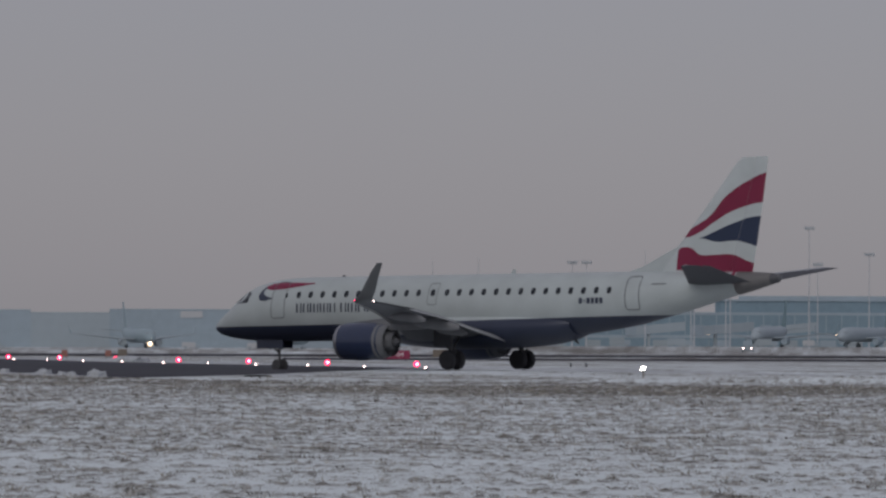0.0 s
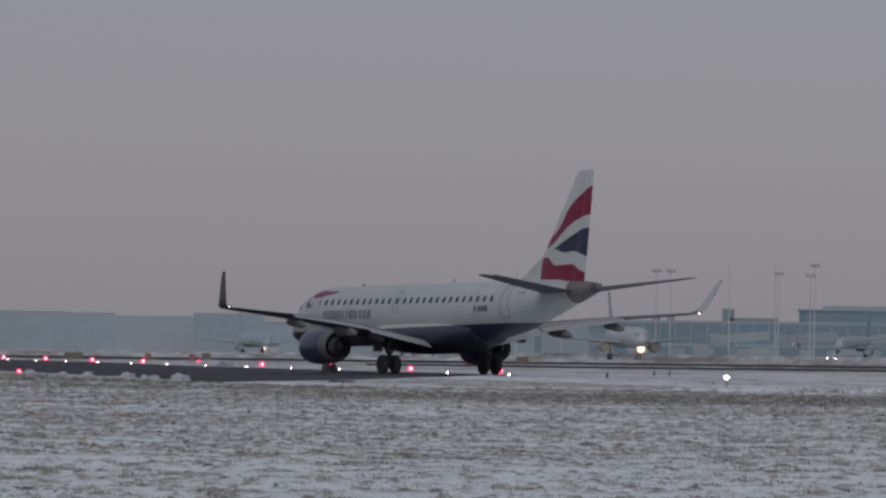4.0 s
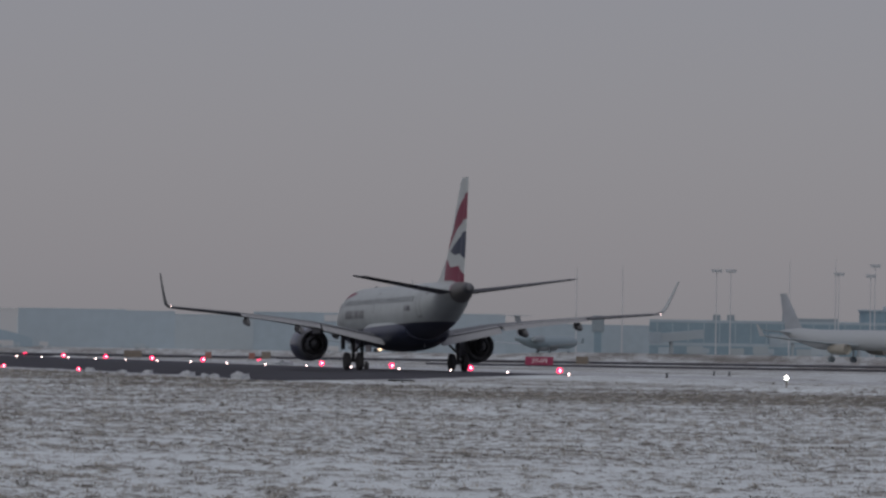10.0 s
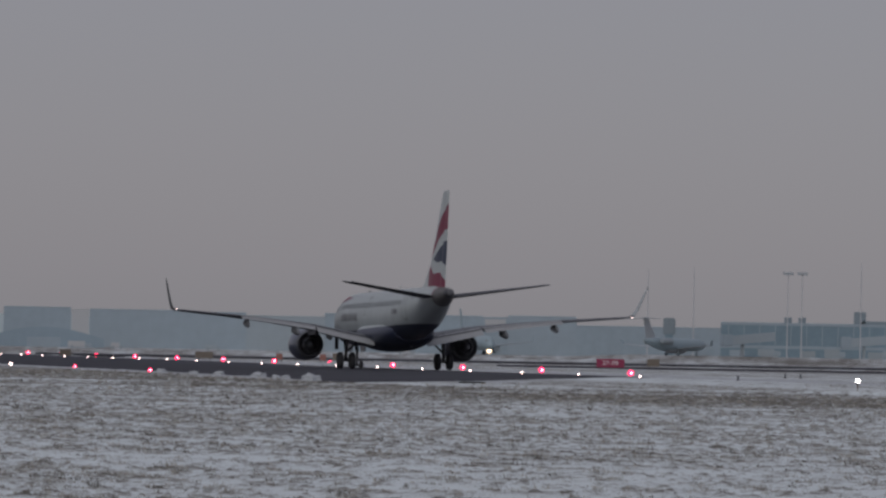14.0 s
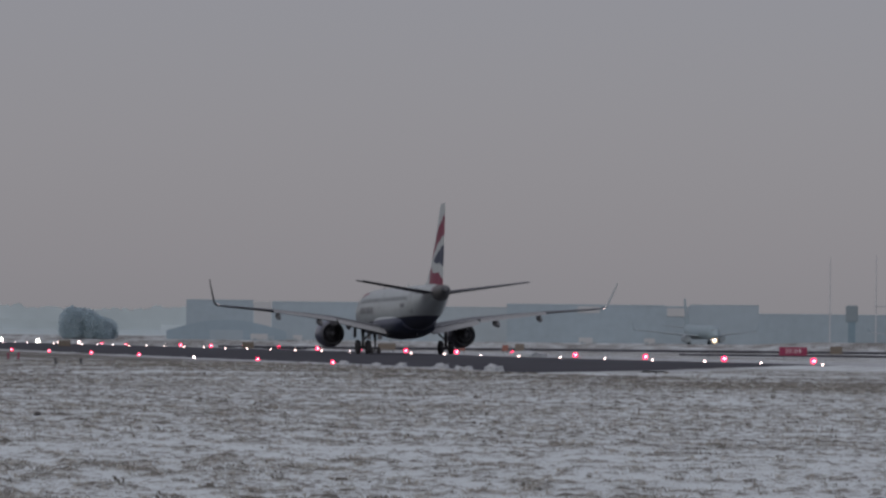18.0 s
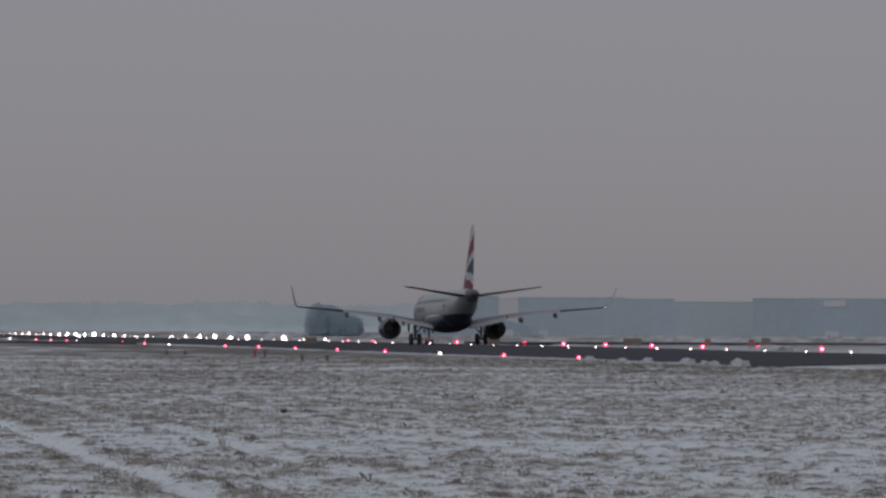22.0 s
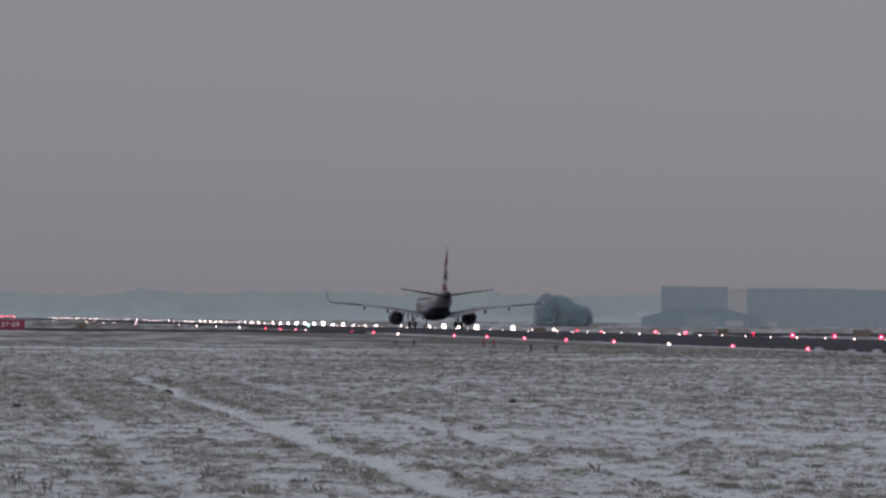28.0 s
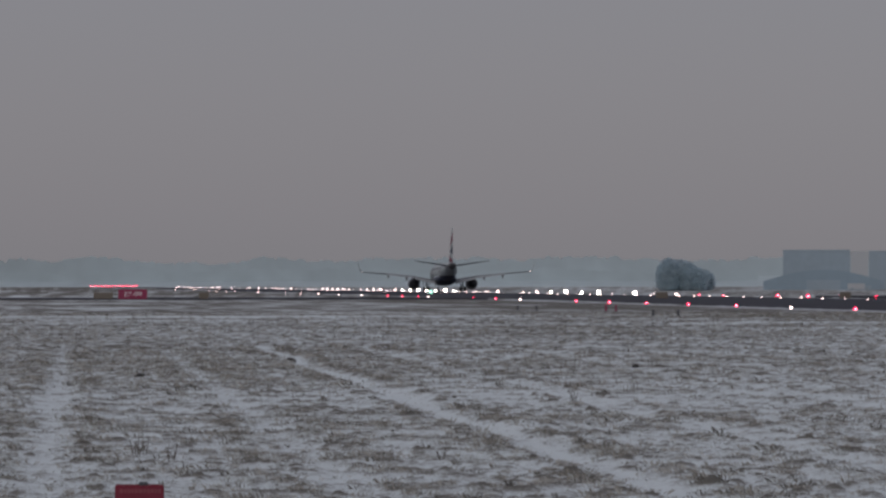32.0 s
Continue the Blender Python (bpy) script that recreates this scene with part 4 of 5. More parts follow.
def far_wood(dist, low, high, seed, b0, b1, label):
    """A belt of far woods: a lumpy slope of treetops with an uneven skyline."""
    vs, fs = [], []
    n = int((b1 - b0) / 0.006)
    rows_up = 5
    for i in range(n + 1):
        b = b0 + (b1 - b0) * i / n
        top = low + (high - low) * (0.5 + 0.4 * noise.noise((b * 0.9, seed, 0)) + 0.2 * noise.noise((b * 3.1, seed, 5)) + 0.24 * abs(noise.noise((b * 9, seed, 9))) + 0.13 * abs(noise.noise((b * 23, seed, 2))) + 0.05 * noise.noise((b * 61, seed, 1)) - 0.1)
        top = max(low * 0.5, top)
        swell = low * (0.62 + 0.1 * noise.noise((b * 0.9, seed, 0)))
        # foot tilted back to look paler, as haze would make it
        for back, z in ((0, -0.5), (6, swell * 0.5), (13, swell), (13, top), (53, top)):
            vs.append(at_bearing(b, dist + back, z))
    for i in range(n):
        for j in range(rows_up - 1):
            a = i * rows_up + j
            fs.append((a, a + rows_up, a + rows_up + 1, a + 1))
    tagged(new("far_wood", mesh_of("far_wood", vs, fs, M["haze_tint2"])), label, "woods", kind="stuff")


far_wood(4400, 12, 26, 3.3, -1.5, 8.5, "far woods greyed for haze along the horizon")
far_wood(4000, 6, 15, 8.1, -1.5, 6.9, "nearer low woods greyed for haze")
far_wood(4400, 5, 12, 5.7, 8.5, 18.6, "far low woods greyed for haze behind the airport")


def light_mast(deg, dist, height, head):
    p = at_bearing(deg, dist)
    t = thing("light_mast", "tall slender apron floodlight mast", "light mast", pose(p.x, p.y, 0), group="apron light masts")
    part("pole", rod((0, 0, -0.3), (0, 0, height), 0.2, 0.11, 8), M["pole"], t)
    if head:
        part("platform", box(-1.5, 1.5, -0.4, 0.4, height - 0.2, height + 0.15), M["pole"], t, smooth=False)
        for x in (-1.1, -0.4, 0.4, 1.1):
            part("floodlight", box(x - 0.25, x + 0.25, -0.6, -0.35, height - 0.75, height - 0.2, 0.04), M["fargrey"], t, smooth=False)
    else:
        part("tip", rod((0, 0, height), (0, 0, height + 1.2), 0.07, 0.04, 6), M["pole"], t)


for deg, h, head in ((13.03, 23.5, False), (13.45, 24.2, False), (14.31, 24.4, True), (14.44, 24.4, True), (14.98, 26.5, False), (15.40, 27.0, False), (15.43, 24.0, True), (15.72, 23.6, True), (15.76, 26.4, True), (16.48, 34.0, True), (16.56, 24.0, True), (17.03, 26.8, True)):
    light_mast(deg, 1720, h, head)

# ---- the airliner ----
# along, top, bottom, half width of the fuselage
SECTIONS = [(18.04, 2.37, 2.29, 0.04), (17.9, 2.62, 2.1, 0.24), (17.36, 3.02, 1.9, 0.60), (16.6, 3.54, 1.75, 0.93), (15.85, 4.10, 1.66, 1.17),
            (14.9, 4.56, 1.61, 1.36), (13.2, 4.88, 1.57, 1.49), (11.3, 4.96, 1.56, 1.52), (-4.0, 4.97, 1.58, 1.52), (-6.0, 4.97, 1.74, 1.51),
            (-9.4, 4.97, 2.18, 1.38), (-11.1, 4.95, 2.54, 1.22), (-13.3, 4.92, 3.06, 0.96), (-15.3, 4.88, 3.58, 0.7), (-17.4, 4.80, 4.1, 0.42), (-18.1, 4.72, 4.3, 0.24)]


def hull_at(y):
    """Centre height, half height and half width of the fuselage at y."""
    s = SECTIONS
    for i in range(len(s) - 1):
        if s[i][0] >= y >= s[i + 1][0]:
            u = (s[i][0] - y) / (s[i][0] - s[i + 1][0])
            a, b = s[max(i - 1, 0)], s[min(i + 2, len(s) - 1)]
            out = []
            for k in (1, 2, 3):
                p0, p1, p2, p3 = a[k], s[i][k], s[i + 1][k], b[k]
                d = s[i][0] - s[i + 1][0]
                m1 = (p2 - p0) / max(1e-6, a[0] - s[i + 1][0]) * d
                m2 = (p3 - p1) / max(1e-6, s[i][0] - b[0]) * d
                lim = 3 * abs(p2 - p1)
                m1, m2 = max(-lim, min(lim, m1)), max(-lim, min(lim, m2))
                h = (2 * u ** 3 - 3 * u * u + 1) * p1 + (u ** 3 - 2 * u * u + u) * m1 + (-2 * u ** 3 + 3 * u * u) * p2 + (u ** 3 - u * u) * m2
                out.append(h)
            return (out[0] + out[1]) / 2, (out[0] - out[1]) / 2, out[2]
    return (s[-1][1] + s[-1][2]) / 2, 0.15, 0.15


def skin(y, z, side, off=0.012):
    """A point on the fuselage's skin at along y and height z, proud by off."""
    c, hh, hw = hull_at(y)
    v = max(-0.995, min(0.995, (z - c) / hh))
    return Vector((side * (hw * math.sqrt(1 - v * v) + off), y, z + off * v))


def rounded(y, z, w, h, r, n=4):
    out = []
    for cy, cz, a0 in ((w / 2 - r, h / 2 - r, 0), (-w / 2 + r, h / 2 - r, 90), (-w / 2 + r, -h / 2 + r, 180), (w / 2 - r, -h / 2 + r, 270)):
        for i in range(n + 1):
            a = radians(a0 + 90 * i / n)
            out.append((y + cy + r * math.cos(a), z + cz + r * math.sin(a)))
    return out


def skin_patch(outline, side, off=0.012):
    """A filled shape laid on the skin."""
    bm = bmesh.new()
    vs = [bm.verts.new(skin(y, z, side, off)) for y, z in outline]
    c = bm.verts.new(skin(sum(p[0] for p in outline) / len(outline), sum(p[1] for p in outline) / len(outline), side, off))
    for i in range(len(vs)):
        bm.faces.new((vs[i], vs[(i + 1) % len(vs)], c))
    bmesh.ops.recalc_face_normals(bm, faces=bm.faces)
    return bm


def skin_band(upper, lower, side, steps=5, off=0.012):
    """A band on the skin between two lines of equal length."""
    rings = [[skin(a[0] + (b[0] - a[0]) * i / steps, a[1] + (b[1] - a[1]) * i / steps, side, off) for i in range(steps + 1)] for a, b in zip(upper, lower)]
    return loft(rings, caps=False, closed=False)


def skin_outline(y, z, w, h, r, side, width=0.05):
    """A thin drawn outline on the skin, as round a door."""
    a, b = rounded(y, z, w, h, r), rounded(y, z, w - 2 * width, h - 2 * width, max(0.02, r - width))
    # long straight sides follow the curve of the hull
    fine = []
    for i in range(len(a)):
        p, q, p2, q2 = a[i], b[i], a[(i + 1) % len(a)], b[(i + 1) % len(a)]
        k = max(1, int(math.hypot(p2[0] - p[0], p2[1] - p[1]) / 0.2))
        for j in range(k):
            u = j / k
            fine.append([skin(p[0] + (p2[0] - p[0]) * u, p[1] + (p2[1] - p[1]) * u, side, 0.014), skin(q[0] + (q2[0] - q[0]) * u, q[1] + (q2[1] - q[1]) * u, side, 0.014)])
    return loft(fine + fine[:1], caps=False, closed=False)


def foil(x, y_le, y_te, z, thick, n=7, droop=0.0):
    """A ring of an aerofoil section at x, from its leading to its trailing edge."""
    c = y_le - y_te
    up, lo = [], []
    for i in range(n + 1):
        u = (1 - math.cos(math.pi * i / n)) / 2
        t = thick * (1.48 * math.sqrt(u) - 0.63 * u - 1.758 * u * u + 1.4215 * u ** 3 - 0.5075 * u ** 4) * 1.0
        up.append((x, y_le - c * u, z + t * 1.1 - droop * u * u))
        lo.append((x, y_le - c * u, z - t * 0.9 - droop * u * u))
    return up + lo[-2:0:-1]


def mirrored(ring):
    return [(-p[0], p[1], p[2]) for p in ring]


# across, leading edge, trailing edge, height, thickness of the wing box
WING = [(1.2, 4.5, -1.3, 1.75, 0.72), (2.6, 3.75, -1.3, 2.02, 0.6), (5.3, 2.35, -1.25, 2.58, 0.42), (8.0, 0.98, -1.85, 2.90, 0.30), (10.3, -0.2, -2.35, 3.13, 0.23), (14.0, -2.05, -3.30, 3.41, 0.15)]


def wing_at(x):
    for a, b in zip(WING, WING[1:]):
        if a[0] <= x <= b[0]:
            u = (x - a[0]) / (b[0] - a[0])
            return [p + (q - p) * u for p, q in zip(a, b)]
    return list(WING[-1])


def side_ring(ring, side):
    return ring if side > 0 else mirrored(ring)


def trailing_panel(x0, x1, c0, c1, down, side, lift=0.0):
    """A flap or aileron behind the wing box, of chord c0 to c1, turned down by an angle."""
    rings = []
    for x, c in ((x0, c0), ((x0 + x1) / 2, (c0 + c1) / 2), (x1, c1)):
        te, z = wing_at(x)[2:4]
        r = []
        for p in foil(x, te + 0.12, te + 0.12 - c, z + lift, c * 0.13, 5):
            dy, dz = p[1] - te, p[2] - z
            a = radians(down)
            r.append((p[0], te + dy * math.cos(a), z + dz * math.cos(a) + dy * math.sin(a)))
        rings.append(side_ring(r, side))
    return loft(rings)


def panel_stripe(x0, x1, c0, c1, down, side, u0, u1):
    """The dark slot line along a flap's upper side."""
    rings = []
    a = radians(down)
    for x, c in ((x0, c0), (x1, c1)):
        te, z = wing_at(x)[2:4]
        r = []
        for u in (u0, u1):
            dy, dz = 0.12 - c * u, c * (0.056 + (u - 0.1) * 0.124) + 0.012
            r.append((x, te + dy * math.cos(a), z + dz * math.cos(a) + dy * math.sin(a)))
        rings.append(side_ring(r, side))
    return loft(rings, caps=False, closed=False)


def wheel(parent, x, y, r, w):
    bm = turned([(-w / 2, r * 0.62), (-w / 2, r * 0.8), (-w * 0.42, r * 0.93), (-w * 0.25, r), (w * 0.25, r), (w * 0.42, r * 0.93), (w / 2, r * 0.8), (w / 2, r * 0.62)], "X", 28)
    wh = part("wheel", shifted(bm, x, y, r), M["tyre"], parent, "black tyre on a grey rim")
    part("rim", shifted(turned([(-w * 0.46, r * 0.6), (-w * 0.38, r * 0.5), (-w * 0.38, 0.06), (w * 0.38, 0.06), (w * 0.38, r * 0.5), (w * 0.46, r * 0.6)], "X", 20), x, y, r), M["hub"], wh)
    return wh


def build_airliner():
    jet = thing("airliner", "white twin-engined airliner, navy belly, wavy red, white and blue fin", "aeroplane")
    ys = []
    for a, b in zip(SECTIONS, SECTIONS[1:]):
        k = max(2, int(abs(a[0] - b[0]) / 0.55))
        ys += [a[0] + (b[0] - a[0]) * i / k for i in range(k)]
    ys.append(SECTIONS[-1][0])
    rings = []
    for y in ys:
        c, hh, hw = hull_at(y)
        rings.append([(hw * math.sin(i * math.tau / 48), y, c + hh * math.cos(i * math.tau / 48)) for i in range(48)])
    part("fuselage", loft(rings), M["hull"], jet, "glossy white fuselage with a navy belly")
    # belly fairing round the wing roots
    rings = []
    for i in range(25):
        u = -1 + i / 12
        k = max(0.02, (1 - abs(u) ** 2.6)) ** 0.55
        rings.append([((1.15 + 0.72 * k) * math.sin(a), 0.2 + 6.3 * u, 2.35 - 0.25 * k + (0.55 + 0.47 * k) * math.cos(a)) for a in [j * math.tau / 30 for j in range(30)]])
    part("belly_fairing", loft(rings), M["hull"], jet, "navy fairing under the wing roots")
    # tail exhaust
    part("tail_cone", tail_cone((-15.9, -16.3, -16.6, -17.0, -17.3, -17.6, -17.9, -18.05, -18.15, -18.25), 1.05), M["titan"], jet, "bare grey tail cone with a dark exhaust")
    part("exhaust_ring", tail_cone((-17.86, -17.95, -18.05, -18.17, -18.27), 1.09), M["dark"], jet, "dark ring at the end of the tail cone")
    part("tail_exhaust", shifted(turned([(-18.36, 0.10), (-18.32, 0.17), (-18.05, 0.2)], "Y", 18), 0, 0, 4.55), M["sooty"], jet)
    for side in (-1, 1):
        # cabin windows
        for y in [11.38 - 0.794 * i for i in range(11)] + [1.59 - 0.792 * i for i in range(14)]:
            part("cabin_window", skin_patch(rounded(y, 4.02, 0.28, 0.35, 0.12), side, 0.01), M["glass"], jet)
        part("overwing_exit", skin_outline(2.5, 3.95, 0.62, 1.15, 0.12, side, 0.035), M["line"], jet)
        part("cabin_window", skin_patch(rounded(2.5, 4.02, 0.28, 0.35, 0.12), side, 0.01), M["glass"], jet)
        part("cabin_door", skin_outline(12.72, 3.76, 0.95, 1.95, 0.2, side), M["line"], jet, "grey door outline")
        part("cabin_door", skin_outline(-10.1, 3.85, 0.85, 1.75, 0.2, side), M["line"], jet, "grey door outline")
        part("door_window", skin_patch(rounded(12.2, 4.0, 0.16, 0.24, 0.07), side, 0.01), M["glass"], jet)
        # flight deck panes
        for pts in ([(16.1, 3.62), (15.62, 3.6), (15.28, 4.22), (15.62, 4.22)], [(15.55, 3.6), (14.95, 3.66), (14.86, 4.12), (15.2, 4.24)]):
            part("cockpit_window", skin_patch(pts, side, 0.012), M["glass"], jet)
        # ribbon on the nose
        up = [(13.88, 4.5), (13.5, 4.64), (12.64, 4.68), (11.8, 4.67), (10.6, 4.64)]
        lo = [(13.82, 4.37), (13.4, 4.30), (12.64, 4.33), (11.8, 4.43), (10.6, 4.60)]
        part("ribbon", skin_band(up, lo, side), M["red"], jet, "red ribbon shape")
        up = [(13.9, 4.5), (14.13, 4.25), (14.22, 3.97), (14.03, 3.74), (13.66, 3.72), (13.23, 3.83)]
        lo = [(13.8, 4.46), (13.9, 4.26), (13.9, 4.14), (13.78, 4.05), (13.57, 3.97), (13.2, 3.87)]
        part("ribbon", skin_band(up, lo, side), M["navy"], jet, "navy ribbon curl")
        # lettering, as plain bars
        y = 11.45
        for w in (0.36, 0.38, 0.14, 0.34, 0.14, 0.34, 0.38, 0, 0.4, 0.14, 0.36, 0.5, 0.4, 0.36, 0.32):
            if not w:
                y -= 0.24
                continue
            for s0 in ((0, 0.11), (w - 0.09, 0.09)) if w > 0.2 else ((0, 0.11),):
                part("letter_bar", skin_band([(y - s0[0], 3.56), (y - s0[0] - s0[1], 3.56)], [(y - s0[0], 3.08), (y - s0[0] - s0[1], 3.08)], side, 3), M["navy"], jet)
            y -= w + 0.09
        y = -6.9
        for w in (0.2, 0.16, 0.2, 0.2, 0.2, 0.2):
            part("letter_bar", skin_patch(rounded(y - w / 2, 3.5, w, 0.3 if w > 0.17 else 0.07, 0.02), side), M["navy"], jet)
            y -= w + 0.06
        # red line that runs down from the fin along the tail cone's joint
        part("ribbon", skin_band([(-15.62, 4.84), (-15.78, 4.84)], [(-15.9, 4.18), (-16.06, 4.18)], side, 6, 0.03), M["red"], jet, "red ribbon end beside the tail cone")
        part("door_sill", skin_patch(rounded(-11.6, 4.3, 0.85, 0.06, 0.02), side), M["line"], jet)
        # wing box with leading edge
        part("wing", loft([side_ring(foil(*w), side) for w in WING]), M["wing"], jet, "swept grey wing")
        part("slat", loft([side_ring(foil(x, wing_at(x)[1] + 0.1, wing_at(x)[1] - 0.22, wing_at(x)[3] - 0.03, wing_at(x)[4] * 0.52, 5), side) for x in (2.4, 5, 8, 11, 13.8)]), M["steel"], jet, "bare metal leading edge")
        part("flap", trailing_panel(1.7, 5.25, 1.35, 1.15, 20, side), M["flap"], jet, "pale grey inboard flap turned down")
        part("flap", trailing_panel(5.4, 10.15, 1.12, 0.72, 14, side), M["flap"], jet, "pale grey outboard flap turned down")
        for px0, px1, pc0, pc1, pd in ((1.7, 5.25, 1.35, 1.15, 20), (5.4, 10.15, 1.12, 0.72, 14)):
            part("flap_slot", panel_stripe(px0, px1, pc0, pc1, pd, side, 0.12, 0.32), M["aileron"], jet, "dark slot ahead of the flap")
        part("aileron", trailing_panel(10.25, 13.9, 0.72, 0.5, 2, side), M["aileron"], jet, "dark grey aileron")
        for x0, x1 in ((2.6, 5.2), (5.4, 7.7), (7.8, 10.1)):
            part("spoiler", loft([side_ring([(x, wing_at(x)[2] + c, wing_at(x)[3] + 0.045 + d) for c, d in ((0.65, 0.06), (-0.1, 0.02), (-0.1, -0.02), (0.65, 0.02))], side) for x in (x0, x1)]), M["flap"], jet)
        for x, ln, s in ((4.35, 2.0, 0.8), (6.6, 2.9, 1.0), (9.75, 2.4, 0.85)):
            _, le, te, z, th = wing_at(x)
            rr = []
            for i in range(13):
                u = i / 12
                r = 0.24 * s * math.sin(math.pi * min(1, max(0.015, u * 0.97 + 0.01))) ** 0.6
                yy = te + 1.35 - ln * u
                zz = z - 0.22 - 0.16 * s - max(0, u - 0.45) * 0.42 * s
                rr.append([(side * x + r * 0.7 * math.cos(a), yy, zz + r * 1.25 * math.sin(a)) for a in [k * math.tau / 12 for k in range(12)]])
            part("flap_fairing", loft(rr), M["fairing"], jet, "grey canoe-shaped flap fairing")
        # winglet: curls up from the wing's end
        st = [(14.0, -2.05, -3.30, 3.41, 0.15, 0), (14.33, -2.2, -3.4, 3.44, 0.13, 25), (14.57, -2.5, -3.55, 3.56, 0.11, 56), (14.73, -2.95, -3.85, 3.88, 0.09, 70), (15.03, -3.8, -4.38, 4.84, 0.06, 73), (15.17, -4.3, -4.66, 5.33, 0.03, 75)]
        rings = []
        for x, le, te, z, th, tilt in st:
            r = foil(0, le, te, 0, th, 6)
            a = radians(tilt)
            rings.append(side_ring([(x - p[2] * math.sin(a), p[1], z + p[2] * math.cos(a)) for p in r], side))
        part("winglet", loft(rings), M["winglet"], jet, "slim upswept dark grey winglet")
        inner = []
        for x, le, te, z, th, tilt in st[2:]:
            a = radians(tilt)
            inner.append(side_ring([(x - (p[2] + 0.012) * math.sin(a), p[1], z + (p[2] + 0.012) * math.cos(a)) for p in foil(0, le - 0.03, te + 0.03, 0, th, 6)[:7]], side))
        part("winglet_face", loft(inner, caps=False, closed=False), M["white"], jet, "white inner face of the winglet")
        part("navigation_light", shifted(turned([(-0.04, 0.01), (-0.02, 0.024), (0.02, 0.024), (0.04, 0.01)], "Y", 10), side * 14.36, -3.46, 3.46), M["lampwhite"], jet, "small white wingtip light")
        part("wingtip_lamp", shifted(turned([(-0.07, 0.01), (-0.03, 0.035), (0.03, 0.035), (0.07, 0.01)], "Y", 10), side * 14.42, -2.36, 3.51), M["lampred"] if side < 0 else M["glass"], jet, "small wingtip lamp")
        # engine
        ex, ez = side * 4.95, 1.5
        prof = [(5.15, 0.62), (5.55, 0.74), (5.72, 0.82), (5.66, 0.90), (5.30, 0.965), (4.60, 1.0), (4.02, 0.995), (3.45, 0.96), (2.91, 0.885)]
        nac = part("nacelle", shifted(turned(prof, "Y", 36, caps=False), ex, 0, ez), M["cowl"], jet, "navy engine cowl")
        part("intake_lip", shifted(turned([(5.40, 0.70), (5.62, 0.76), (5.74, 0.825), (5.68, 0.895), (5.45, 0.945)], "Y", 36, caps=False), ex, 0, ez), M["steel"], nac, "polished intake lip")
        part("fan_face", shifted(turned([(5.10, 0.63), (5.14, 0.2), (5.35, 0.12), (5.50, 0.01)], "Y", 30), ex, 0, ez), M["sooty"], nac)
        part("reverser_sleeve", shifted(turned([(3.16, 0.925), (2.87, 0.875), (2.55, 0.80), (2.53, 0.77), (2.80, 0.72), (3.30, 0.7)], "Y", 36, caps=False), ex, 0, ez), M["sleeve"], nac, "grey rear cowl sleeve")
        part("core_nozzle", shifted(turned([(3.38, 0.68), (2.87, 0.6), (2.44, 0.48), (2.22, 0.42), (2.22, 0.39), (2.37, 0.38)], "Y", 30, caps=False), ex, 0, ez), M["sooty"], nac, "sooty core nozzle")
        part("exhaust_plug", shifted(turned([(2.44, 0.34), (2.19, 0.22), (1.97, 0.08), (1.92, 0.01)], "Y", 20), ex, 0, ez), M["sooty"], nac)
        part("bypass_duct", shifted(turned([(2.73, 0.76), (2.76, 0.62)], "Y", 30, caps=False), ex, 0, ez), M["sleeve"], nac)
        py = loft([[(ex + w * k, y, z) for w, y, z in ((0, 5.1, 2.46), (0.14, 4.4, 2.55), (0.16, 2.2, 2.75), (0.1, -0.5, 2.42), (-0.1, -0.5, 2.42), (-0.16, 2.2, 2.75), (-0.14, 4.4, 2.55))] for k in (1,)]
                  + [[(ex + w, y, z) for w, y, z in ((0, 4.9, 2.2), (0.14, 4.3, 2.2), (0.16, 2.2, 2.05), (0.1, 0.3, 2.1), (-0.1, 0.3, 2.1), (-0.16, 2.2, 2.05), (-0.14, 4.3, 2.2))]])
        part("pylon", py, M["fairing"], jet, "grey engine pylon")
        # tailplane
        st = [(0.35, -12.9, -16.3, 4.28, 0.3), (1.2, -13.5, -16.45, 4.38, 0.26), (6.15, -16.45, -17.65, 5.08, 0.1), (6.3, -16.75, -17.6, 5.10, 0.04)]
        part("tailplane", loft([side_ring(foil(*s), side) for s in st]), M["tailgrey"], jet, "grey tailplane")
        # pale sheet for the sky's light on the upper surface
        part("tailplane_skin", loft([side_ring([(p[0], p[1], p[2] + 0.012) for p in foil(x, le - 0.08, te + 0.28 * (le - te), z, th)[:8]], side) for x, le, te, z, th in st], caps=False, closed=False), M["tailtop"], jet, "upper skin of the tailplane, paled as if lit by the sky")
        part("elevator", loft([side_ring([(x, y0, z + 0.03), (x, y1, z), (x, y0, z - 0.03)], side) for x, y0, y1, z in ((0.9, -16.42, -17.1, 4.33), (5.9, -17.6, -18.0, 5.08))]), M["tailgrey"], jet)
        # main gear
        g = part("main_gear_leg", rod((side * 3.1, 0.1, 2.3), (side * 3.1, 0, 0.5), 0.13, 0.1), M["hub"], jet, "grey main gear leg")
        part("side_brace", rod((side * 2.0, 0.1, 2.1), (side * 3.05, 0, 1.05), 0.07), M["hub"], g)
        part("drag_brace", rod((side * 3.1, 1.2, 2.2), (side * 3.1, 0.05, 0.95), 0.06), M["hub"], g)
        part("axle", rod((side * 3.1 - 0.5, 0, 0.51), (side * 3.1 + 0.5, 0, 0.51), 0.08), M["hub"], g)
        part("torque_link", rod((side * 3.1, -0.3, 1.1), (side * 3.1, -0.1, 0.55), 0.05), M["hub"], g)
        part("gear_door", box(side * 3.68 - 0.03, side * 3.68 + 0.03, -0.35, 0.75, 1.2, 2.25, 0.02), M["aileron"], jet, "dark main gear door")
